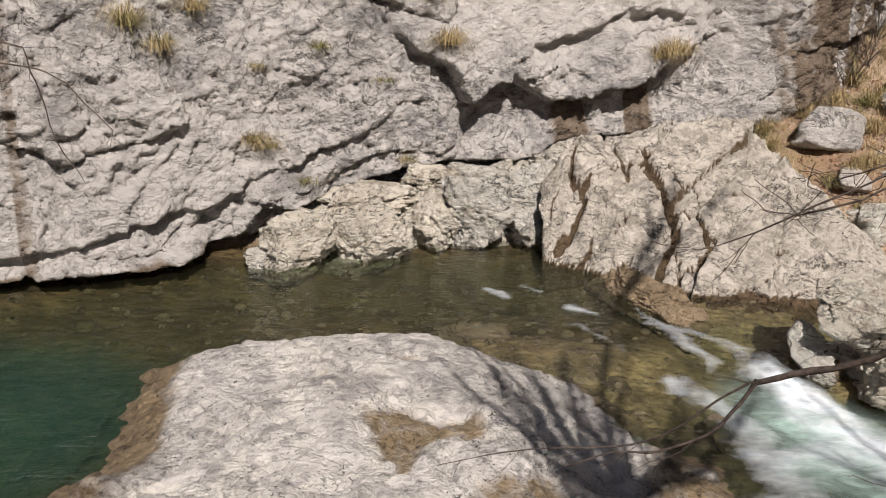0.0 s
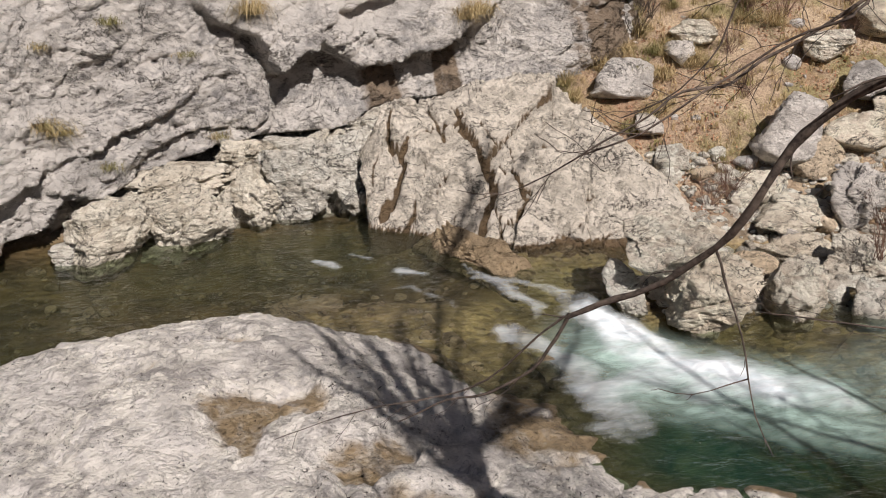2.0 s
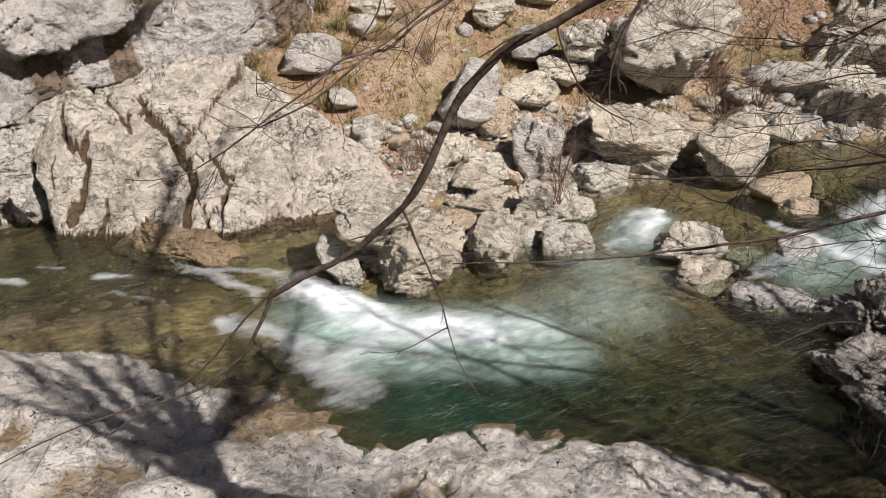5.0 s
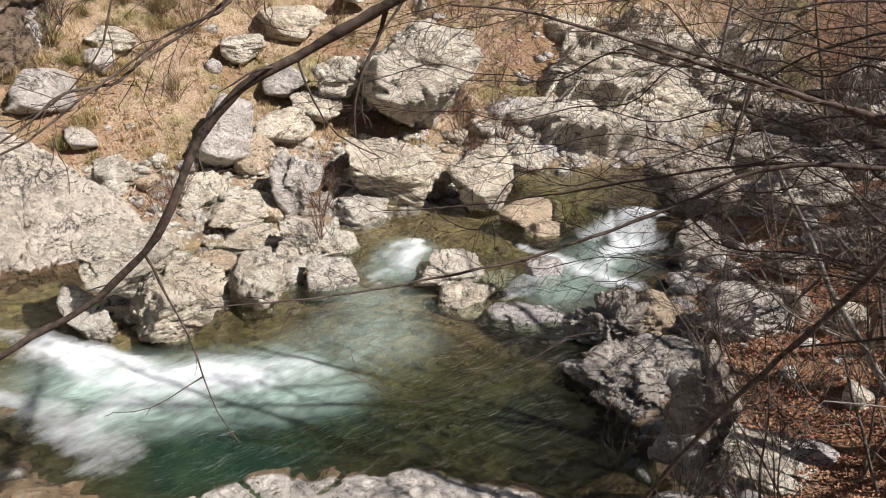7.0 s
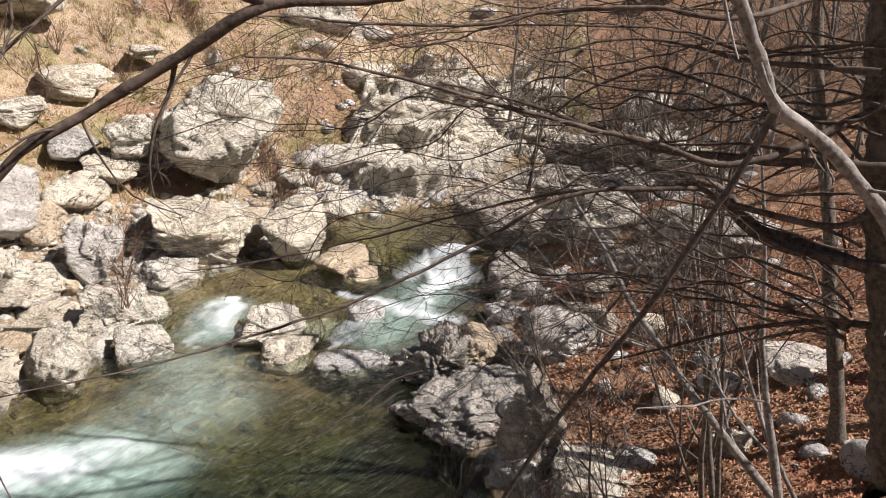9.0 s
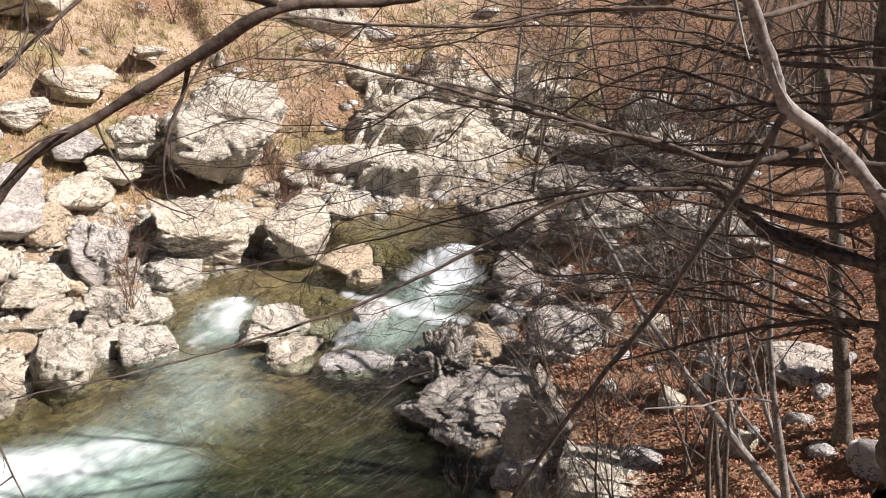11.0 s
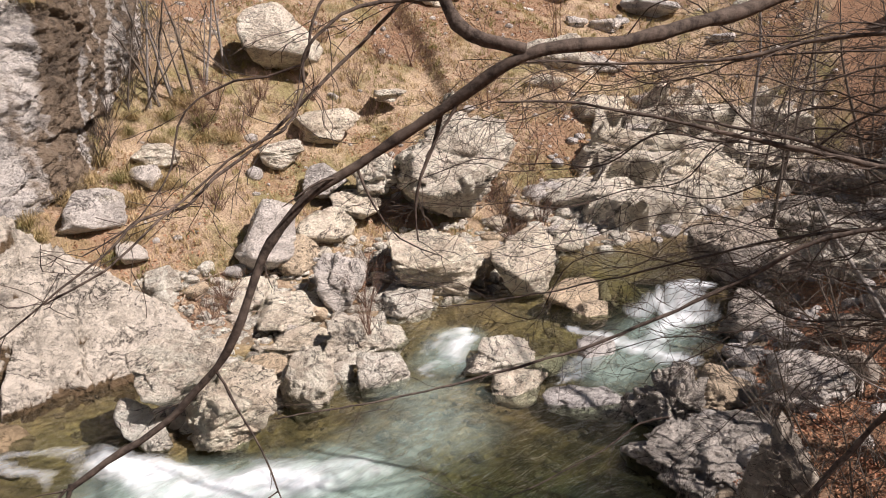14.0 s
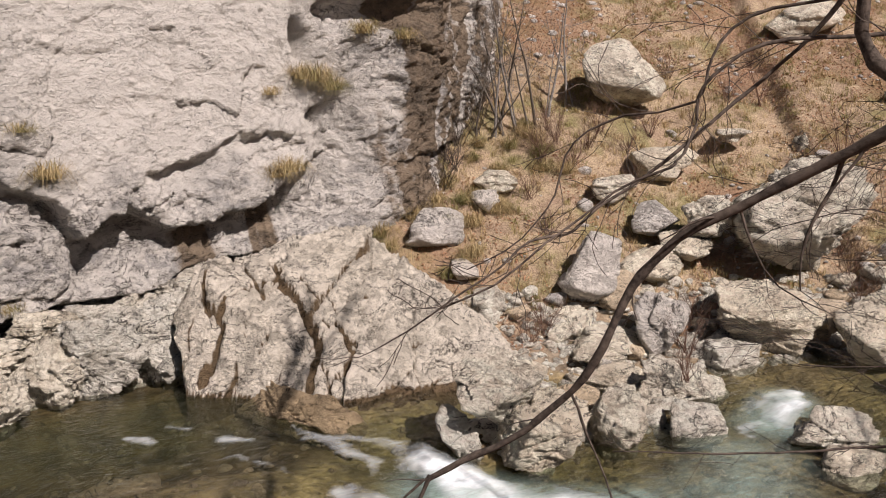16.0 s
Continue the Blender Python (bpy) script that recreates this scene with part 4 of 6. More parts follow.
rock("boulder", (8.56, 12.24, 0.44), (0.97, 1.02, 0.47), 10337, STONE_TAN, "tan boulder in the middle of the island", "boulder", "boulders", -35, 0, 4, 7, 0.7, 0.3, 0.38)
rock("boulder", (11.15, 14.43, 0.40), (1.79, 1.85, 0.95), 7449, STONE, "beige boulder with a dark gap beneath at the bank", "boulder", "boulders", -37, 0, 5, 8, 0.7, 0.3, 0.50)
rock("boulder", (12.39, 14.18, 0.90), (1.32, 1.39, 1.48), 110, STONE_GREY, "brown-grey leaning boulder on the bank", "boulder", "boulders", -40, 0, 5, 7, 0.7, 0.3, 0.38)
rock("boulder", (11.65, 16.00, 1.83), (1.57, 1.65, 2.01), 2488, STONE_GREY, "large smooth grey boulder on the bank", "boulder", "boulders", -36, 0, 5, 8, 0.6, 0.2, 0.4)
rock("boulder", (12.34, 15.69, 1.32), (1.23, 1.30, 1.20), 5119, STONE_TAN, "smooth tan boulder leaning on a grey one", "boulder", "boulders", -38, 0, 5, 7, 0.5, 0.2, 0.38)
rock("boulder", (13.53, 15.93, 1.82), (1.62, 1.48, 1.09), 6120, STONE, "white angular boulder on the rubble bank", "boulder", "boulders", -40, 0, 5, 8, 0.9, 0.3, 0.50)
rock("boulder", (17.17, 14.62, 2.76), (3.60, 2.90, 3.30), 2121, STONE, "huge craggy pale boulder with a dark undercut", "boulder", "boulders", -50, 10, 6, 9, 1.9, 0.25, 0.62)
rock("boulder", (14.65, 13.15, 0.97), (2.45, 2.04, 1.67), 8344, STONE, "large cracked pale boulder at the water's edge", "boulder", "boulders", -48, 0, 6, 9, 1.2, 0.3, 0.4)
rock("boulder", (15.65, 12.52, 0.90), (1.03, 0.87, 1.03), 7456, STONE_TAN, "tan stone wedged beside a large boulder", "boulder", "boulders", -51, 0, 4, 7, 0.6, 0.3, 0.38)
rock("boulder", (15.90, 11.40, 1.00), (1.65, 1.60, 1.85), 11420, STONE, "smooth pale slab leaning back at the water's edge", "boulder", "boulders", -54, -20, 5, 8, 0.7, 0.2, 0.10)
rock("boulder", (17.98, 11.48, 1.22), (1.02, 1.01, 0.94), 8125, STONE, "rounded pale boulder beside the smooth slab", "boulder", "boulders", -57, 0, 4, 8, 0.7, 0.1, 0.38)
rock("boulder", (13.36, 13.10, 0.20), (1.53, 1.61, 0.89), 6274, STONE, "low flat pale rock sloping into the water", "boulder", "boulders", -45, 0, 5, 8, 0.7, 0.4, 0.15)
rock("boulder", (9.16, 16.56, 1.25), (0.85, 0.90, 0.75), 10275, STONE, "pale block among driftwood on the bank", "boulder", "boulders", -29, 0, 5, 7, 0.6, 0.5, 0.38)
rock("boulder", (8.99, 17.51, 1.87), (0.71, 0.74, 0.57), 6276, STONE_GREY, "square pale block under the grassy slope", "boulder", "boulders", -27, 0, 4, 7, 0.5, 0.7, 0.38)
rock("boulder", (10.78, 15.50, 0.53), (1.21, 1.27, 1.28), 3240, STONE, "crumbly pale rock with yellow-green lichen and moss", "boulder", "boulders", -35, 0, 5, 9, 1.0, 0.1, 0.38)
rock("stone", (11.33, 20.07, 3.75), (1.28, 1.34, 0.68), 493, STONE, "flat pale stone lying on the grassy slope", "stone", "stones on the slope", -29, 0, 5, 7, 0.6, 0.4, 0.38)
rock("stone", (10.56, 19.33, 3.34), (0.84, 0.86, 0.61), 8353, STONE_GREY, "grey stone below a flat one on the slope", "stone", "stones on the slope", -29, 0, 4, 7, 0.9, 0.2, 0.38)
rock("boulder", (8.81, 18.78, 2.73), (1.53, 1.61, 1.23), 10132, STONE_GREY, "big layered grey block set in dry grass", "boulder", "boulders", -26, 0, 5, 7, 0.7, 0.6, 0.38)
rock("stone", (14.28, 18.46, 3.49), (1.27, 1.29, 0.87), 4392, STONE, "angular pale stone on the grassy slope", "stone", "stones on the slope", -38, 0, 5, 7, 0.8, 0.3, 0.38)
rock("boulder", (16.27, 18.81, 4.12), (2.13, 1.59, 1.05), 13134, STONE, "long whitish boulder lying across the slope", "boulder", "boulders", -41, 0, 5, 7, 0.6, 0.3, 0.38)
rock("boulder", (14.58, 17.05, 2.84), (1.28, 1.19, 0.94), 2320, STONE_GREY, "smooth grey block with a dark shaded side", "boulder", "boulders", -40, 0, 5, 7, 0.4, 0.4, 0.38)
rock("boulder", (15.51, 16.14, 2.95), (1.33, 1.40, 1.13), 4136, STONE, "dark-sided craggy boulder against the huge one", "boulder", "boulders", -44, 0, 5, 8, 0.9, 0.3, 0.38)
rock("boulder", (14.77, 16.09, 2.14), (1.44, 1.51, 0.93), 4507, STONE, "broken rubble boulder below the craggy ones", "boulder", "boulders", -43, 0, 5, 9, 1.0, 0.3, 0.38)
rock("stone", (19.23, 18.96, 4.88), (1.11, 1.08, 0.43), 9175, STONE, "small pale stone high on the slope", "stone", "stones on the slope", -45, 0, 5, 7, 0.8, 0.3, 0.38)
rock("rock", (12.14, 9.31, 0.07), (1.43, 1.40, 0.72), 2509, STONE, "pale rough rock standing in the shallow rapids", "rock", "rocks in the stream", -52, 0, 5, 9, 1.2, 0.2, 0.15)
rock("rock", (11.44, 8.34, -0.04), (1.10, 1.03, 0.57), 3140, STONE, "low pale rock awash in the stream", "rock", "rocks in the stream", -53, 0, 4, 8, 0.9, 0.2, 0.38)
rock("rock", (12.84, 8.47, -0.04), (0.92, 0.88, 0.36), 12622, STONE, "small pale rock awash below the cascade", "rock", "rocks in the stream", -56, 0, 4, 8, 0.8, 0.2, 0.38)
rock("rock", (13.40, 7.88, -0.08), (0.78, 0.72, 1.06), 8142, STONE_GREY, "small grey rock at the foot of the cascade", "rock", "rocks in the stream", -59, 0, 4, 7, 0.8, 0.3, 0.38)
rock("rock", (15.81, 9.78, 0.38), (1.62, 1.70, 0.82), 13254, STONE_TAN, "flat tan ledge rock beside the cascade", "rock", "rocks in the stream", -58, 0, 5, 7, 0.6, 0.4, 0.38)
rock("rock", (15.45, 9.03, 0.25), (1.19, 1.00, 0.55), 2514, STONE_TAN, "flat wet rock beside the cascade", "rock", "rocks in the stream", -59, 0, 4, 7, 0.6, 0.4, 0.38)
rock("rock", (11.78, 7.06, -0.08), (1.70, 1.28, 0.37), 6256, STONE_GREY, "long low rock sill across the pool's head", "rock", "rocks in the stream", -58, 0, 5, 8, 0.9, 0.3, 0.38)
rock("boulder", (17.10, 21.67, 6.85), (2.71, 2.31, 2.21), 9146, STONE, "big pale tilted block high on the slope", "boulder", "boulders", -38, 0, 5, 7, 0.5, 0.5, 0.38)
rock("boulder", (25.87, 22.18, 8.86), (2.78, 2.02, 1.87), 3295, STONE, "big pale block far up the slope", "boulder", "boulders", -49, 0, 5, 7, 0.6, 0.4, 0.38)
rock("rock", (9.21, 1.94, 0.41), (1.31, 1.28, 0.55), 5187, STONE, "pale flat-topped rock among fallen leaves", "rock", "rocks in the stream", -77, 0, 5, 7, 0.7, 0.4, 0.38)
rock("rock", (11.79, -0.17, 1.32), (1.28, 1.16, 0.64), 3410, STONE_GREY, "dark mossy rock in the leaf litter", "rock", "rocks in the stream", -90, 0, 5, 7, 0.8, 0.3, 0.38)
rock("stone", (10.96, 1.41, 0.78), (0.59, 0.53, 0.55), 2152, STONE, "small pale stone in the leaf litter", "stone", "stones on the slope", -82, 0, 3, 7, 0.8, 0.3, 0.38)
rock("rock", (12.54, 4.95, 0.20), (1.25, 1.22, 0.99), 8412, STONE_TAN, "brown furrowed rock at the pool's edge", "rock", "rocks in the stream", -68, 0, 5, 9, 2.2, 0.1, 0.38)
rock("rock", (11.91, 5.68, 0.12), (1.47, 1.19, 1.54), 5635, STONE_DULL_SHADED, "rough grey rock at the pool's edge", "rock", "rocks in the stream", -64, 0, 6, 10, 2.2, 0.1, 0.2)
rock("boulder", (10.76, 4.27, -0.14), (2.97, 2.37, 1.47), 7562, STONE_DULL_SHADED, "large water-sculpted grey rock with swirling furrows", "boulder", "boulders", -68, 0, 6, 10, 2.4, 0.1, 0.15)
rock("rock", (12.79, 3.60, 0.67), (1.45, 1.31, 0.94), 595, STONE_GREY, "shaded grey rock under the shrubs", "rock", "rocks in the stream", -73, 0, 5, 8, 0.9, 0.2, 0.38)
LEDGE_BLOCKS = [((-2.96, 15.80, 0.80), (1.95, 1.30, 1.60), 1), ((-1.62, 16.18, 0.72), (1.85, 1.30, 1.60), 2), ((-1.85, 17.10, 1.25), (2.50, 1.40, 0.90), 3), ((-0.45, 17.05, 0.90), (1.35, 1.10, 1.50), 4),
                ((0.64, 17.23, 1.05), (1.80, 1.20, 1.85), 5), ((1.84, 17.44, 1.20), (1.80, 1.25, 2.10), 6), ((2.66, 17.30, 0.90), (1.10, 0.95, 1.25), 7), ((-0.35, 17.95, 1.55), (1.50, 1.10, 1.00), 8),
                ((2.63, 18.04, 1.85), (1.80, 1.10, 1.40), 9), ((-3.79, 15.62, 0.45), (0.95, 0.90, 0.65), 10), ((0.72, 18.13, 1.55), (1.60, 1.10, 0.85), 11), ((2.98, 16.67, 0.50), (0.75, 0.95, 0.80), 12)]
for at, wide, seed in LEDGE_BLOCKS:
    rock("ledge_rock", at, wide, 3000 + seed, STONE_LEDGE, "low pitted pale stone at the waterline" if wide[2] < 0.9 else "craggy pitted pale ledge block under the cliff", "ledge rock", "ledge rocks", 25 - 4 * seed, 8 if seed % 2 else -6, 6, 9, 1.5, 0.15, 0.12)
rock("rock_spur", (3.75, 14.20, 0.24), (1.30, 3.3, 1.05), 330, WET_TAN, "low brown pitted spur of rock splitting the current", "rock spur", "", 20, 0, 6, 9, 1.2, 0.1, 0.05)
rock("sunken_rock", (4.45, 10.39, -0.24), (1.5, 1.1, 0.7), 332, WET_TAN, "smooth brown rock parting the white water", "rock", "rocks in the stream", 30, 0, 4, 8, 0.5, 0.0)
rock("sunken_rock", (5.15, 7.75, -0.50), (1.2, 1.0, 1.0), 333, WET_TAN, "yellow-brown rock deep under clear water", "rock", "rocks in the stream", 30, 0, 4, 9, 1.0, 0.2)
rock("sunken_rock", (0.49, 12.86, 0.01), (1.3, 0.9, 0.55), 331, WET_TAN, "rounded brown rock just under the water", "rock", "rocks in the stream", 10, 0, 4, 9, 0.8, 0.0)
rock("outcrop", (23.43, 12.19, 2.60), (3.02, 1.73, 2.25), 341, STONE, "pale ledge of bedrock over a dark cleft", "outcrop", "outcrops", -62, 0, 5, 12, 1.3, 0.6)
rock("outcrop", (24.26, 10.52, 1.90), (2.94, 1.68, 2.09), 342, STONE, "layered bedrock outcrop with dark undercut", "outcrop", "outcrops", -66, 0, 5, 12, 1.3, 0.6)
rock("outcrop", (18.21, 7.05, 1.28), (2.13, 1.22, 1.79), 346, STONE_DULL_SHADED, "dark wet rock wall of the cascade", "outcrop", "outcrops", -68, 0, 5, 12, 1.3, 0.6)
rock("outcrop", (15.73, 5.63, 0.52), (1.37, 0.78, 1.48), 347, STONE_DULL_SHADED, "wet grey rock beside the falling water", "outcrop", "outcrops", -69, 0, 5, 12, 1.3, 0.6)
rock("outcrop", (18.67, 4.79, 0.94), (2.26, 1.29, 1.37), 348, STONE_DULL_SHADED, "pale rock bank behind the shrubs", "outcrop", "outcrops", -75, 0, 5, 12, 1.3, 0.6)
rock("outcrop", (13.68, 3.24, 0.69), (1.17, 0.67, 0.92), 349, STONE_DULL_SHADED, "pale rock in the shade of the shrubs", "outcrop", "outcrops", -76, 0, 5, 12, 1.3, 0.6)
rock("outcrop", (12.95, 2.21, 0.90), (0.69, 0.40, 0.90), 350, STONE, "grey stone at the edge of the leaf litter", "outcrop", "outcrops", -79, 0, 5, 12, 1.3, 0.6)
rock("outcrop", (9.83, 0.59, 0.82), (0.70, 0.40, 0.73), 352, STONE, "low stone half buried in leaves", "outcrop", "outcrops", -85, 0, 5, 12, 1.3, 0.3)
rock("outcrop", (9.50, 3.03, 0.65), (0.95, 0.72, 1.85), 351, STONE_DULL_SHADED, "furrowed upright grey rock at the pool", "outcrop", "outcrops", -71, 0, 5, 12, 1.3, 0.1)
rock("outcrop", (25.78, 16.78, 5.86), (3.05, 1.74, 1.70), 353, STONE, "pale rock high on the slope", "outcrop", "outcrops", -56, 0, 5, 12, 1.3, 0.6)



# ---- wood: trunks, limbs and twigs ----
class Wood:
    """Gathers tapered tubes into one mesh."""

    def __init__(self):
        self.verts, self.faces, self.count = [], [], 0

    def tube(self, pts, radii, sides):
        pts = np.asarray(pts, float)
        n = len(pts)
        s = np.r_[0, np.cumsum(np.linalg.norm(np.diff(pts, axis=0), axis=1))] + pts[0].sum()
        radii = np.asarray(radii) * (1 + 0.09 * np.sin(s * 19) + 0.07 * np.sin(s * 43 + 2) + 0.14 * np.maximum(np.sin(s * 11 + 1), 0.8) - 0.112)
        along = np.gradient(pts, axis=0)
        along /= np.linalg.norm(along, axis=1)[:, None] + 1e-9
        ref = np.array([0.31, 0.17, 0.93]) if abs(along[:, 2]).mean() < 0.8 else np.array([0.9, 0.2, 0.1])
        side = np.cross(along, ref)
        side /= np.linalg.norm(side, axis=1)[:, None] + 1e-9
        up = np.cross(side, along)
        a = np.arange(sides) * 2 * np.pi / sides
        ring = pts[:, None] + np.asarray(radii)[:, None, None] * (np.cos(a)[None, :, None] * side[:, None] + np.sin(a)[None, :, None] * up[:, None])
        self.verts.append(ring.reshape(-1, 3))
        i = (np.arange(n - 1)[:, None] * sides + np.arange(sides)[None]).ravel()
        j = (np.arange(n - 1)[:, None] * sides + (np.arange(sides)[None] + 1) % sides).ravel()
        self.faces.append(np.stack([i, j, j + sides, i + sides], 1) + self.count)
        self.count += n * sides

    def make(self, name, material, parent=None, label=""):
        return mesh_object(name, np.concatenate(self.verts), np.concatenate(self.faces), material, parent, label)


def curve_through(points, step=0.06):
    """A smooth line through the points."""
    p = np.asarray(points, float)
    p = np.vstack([2 * p[0] - p[1], p, 2 * p[-1] - p[-2]])
    out = []
    for k in range(1, len(p) - 2):
        n = max(2, int(np.linalg.norm(p[k + 1] - p[k]) / step))
        t = (np.arange(n) / n)[:, None]
        a, b, c, d = p[k - 1], p[k], p[k + 1], p[k + 2]
        out.append(0.5 * (2 * b + (c - a) * t + (2 * a - 5 * b + 4 * c - d) * t ** 2 + (3 * b - a - 3 * c + d) * t ** 3))
    out.append(p[-2:-1])
    return np.concatenate(out)


def wander(rng, start, way, length, n, bend, lift):
    """A crooked line from start along way."""
    way = np.asarray(way, float) / np.linalg.norm(way)
    pts = [np.asarray(start, float)]
    for _ in range(n):
        way = way + rng.normal(size=3) * bend + np.array([0, 0, lift])
        way /= np.linalg.norm(way)
        pts.append(pts[-1] + way * length / n)
    return np.array(pts)


def sprout(rng, wood, pts, radii, every, length, depth, bend=0.16, lift=0.02, angle=0.8, first=0.2, thin=0.55, flat=0.0, least=0.0016):
    """Side shoots along a line, with shoots of their own."""
    total = np.r_[0, np.cumsum(np.linalg.norm(np.diff(pts, axis=0), axis=1))]
    s = total[-1] * first + every * rng.random()
    while s < total[-1]:
        k = min(np.searchsorted(total, s), len(pts) - 1)
        way = pts[k] - pts[max(k - 1, 0)]
        way = way / (np.linalg.norm(way) + 1e-9)
        off = rng.normal(size=3)
        off[2] *= 1 - flat
        off -= way * (off @ way)
        off /= np.linalg.norm(off) + 1e-9
        out = way * math.cos(angle) + off * math.sin(angle) * rng.uniform(0.7, 1.2)
        ln = length * rng.uniform(0.45, 1.15) * (1 - 0.45 * s / total[-1])
        r = max(radii[k] * thin, least)
        n = max(4, int(ln / 0.09)) if depth else max(4, int(ln / 0.07))
        n = min(n, 11)
        line = wander(rng, pts[k], out, ln, n, bend, lift)
        rr = np.linspace(r, max(r * 0.3, least * 0.8), n + 1)
        wood.tube(line, rr, 5 if r > 0.012 else 4 if r > 0.005 else 3)
        if depth:
            sprout(rng, wood, line, rr, every * 0.62, length * 0.5, depth - 1, bend * 1.1, lift, angle, 0.15, thin, flat, least)
        s += every * rng.uniform(0.5, 1.5)


def bough(name, points, r0, r1, seed, parent, material=BARK_DARK, every=0.22, length=0.55, depth=1, lift=0.01, first=0.3, label="", flat=0.3, sides=8, sway=0.0):
    """A limb drawn through given points, with its twigs."""
    rng = np.random.default_rng(seed)
    line = curve_through(points)
    line = line + 0.016 * np.stack([fbm(line * 3.6 + seed + 7 * k, 4, 0.6) for k in range(3)], 1)
    if sway:
        ease = np.sin(np.linspace(0, np.pi, len(line)) * 0.97)[:, None] ** 0.5
        line = line + sway * ease * np.stack([fbm(line * 1.5 + 3 * seed + 11 * k, 2) for k in range(3)], 1)
    radii = r0 + (r1 - r0) * np.linspace(0, 1, len(line)) ** 0.8
    radii = radii * (1 + 0.10 * fbm(line * 14 + seed, 2))
    wood = Wood()
    wood.tube(line, radii, sides)
    limb = wood.make(name, material, parent, label)
    if every:
        twigs = Wood()
        sprout(rng, twigs, line, radii * 0.8, every, length, depth, 0.17, lift, 0.75, first, 0.42, flat)
        if twigs.count:
            tagged(twigs.make("twig_spray", material, limb), kind="stuff")
    return limb


def empty(name, at):
    ob = new(name)
    ob.location = at
    bpy.context.view_layer.update()
    return ob


def ground_at(x, y):
    return float(land_height(np.array([float(x)]), np.array([float(y)]))[0])


def bare_tree(x, y, height, radius, seed, label, material=BARK, stems=1, limbs=9, twig=0.5, depth=2, lean=(0.0, 0.0), low=0.25, lift=0.05, category="tree", group="bare trees", name="bare_tree", z=None):
    """A leafless tree: crooked stems, main limbs, shoots and twigs."""
    rng = np.random.default_rng(seed)
    base = np.array([x, y, (ground_at(x, y) if z is None else z) - 0.08])
    tree = empty(name, base)
    for k in range(stems):
        way = np.array([lean[0], lean[1], 1.0]) + rng.normal(size=3) * (0.22 if stems > 1 else 0.06)
        h = height * rng.uniform(0.75, 1.0) if k else height
        n = max(8, int(h / 0.5))
        line = wander(rng, rng.normal(size=3) * (0.10 if stems > 1 else 0) * (1, 1, 0), way, h, n, 0.07, 0.03)
        rr = radius * (1 if k == 0 else rng.uniform(0.5, 0.9)) * (1 - np.linspace(0, 1, n + 1) ** 1.1 * 0.92)
        rr[0] *= 1.35
        trunk = Wood()
        trunk.tube(line, rr, 10)
        trunk.make("trunk", material, tree)
        for m in range(limbs):
            f = low + (0.97 - low) * (m + rng.random()) / limbs
            i = int(f * n)
            spin = m * 2.4 + rng.random() * 1.2
            out = np.array([math.cos(spin), math.sin(spin), rng.uniform(0.1, 0.8)])
            ln = height * (0.42 * (1 - f) + 0.10) * rng.uniform(0.7, 1.2)
            r = max(rr[i] * 0.42, 0.006)
            q = max(6, int(ln / 0.22))
            arm = wander(rng, line[i], out, ln, q, 0.11, lift)
            ar = np.linspace(r, 0.004, q + 1)
            limb = Wood()
            limb.tube(arm, ar, 6)
            sprout(rng, limb, arm, ar, 0.30 * twig / 0.5, twig * (1.0 + 0.12 * height), depth - 1, 0.13, lift * 0.6, 0.75, 0.12, 0.5, 0.0, 0.003)
            limb.make("limb", material, tree)
    return tagged(tree, label, category, group)


def shrub(x, y, height, seed, label, material=TWIG_RED, stems=14, z=None, wide=0.55):
    """A leafless twiggy shrub: thin stems from one root."""
    rng = np.random.default_rng(seed)
    base = np.array([x, y, (ground_at(x, y) if z is None else z) - 0.04])
    ob = empty("shrub", base)
    for k in range(stems):
        wood = Wood()
        spin = rng.random() * 6.28
        way = (math.cos(spin) * wide, math.sin(spin) * wide, 1.0)
        h = height * rng.uniform(0.6, 1.1)
        line = wander(rng, rng.normal(size=3) * (0.06, 0.06, 0), way, h, 9, 0.12, 0.03)
        rr = np.linspace(0.010, 0.003, 10) * (0.7 + 0.3 * height)
        wood.tube(line, rr, 4)
        sprout(rng, wood, line, rr, height * 0.16, height * 0.42, 1, 0.15, 0.03, 0.6, 0.2, 0.6, 0.0, 0.0028)
        wood.make("stem", material, ob)
    return tagged(ob, label, "shrub", "bare shrubs")



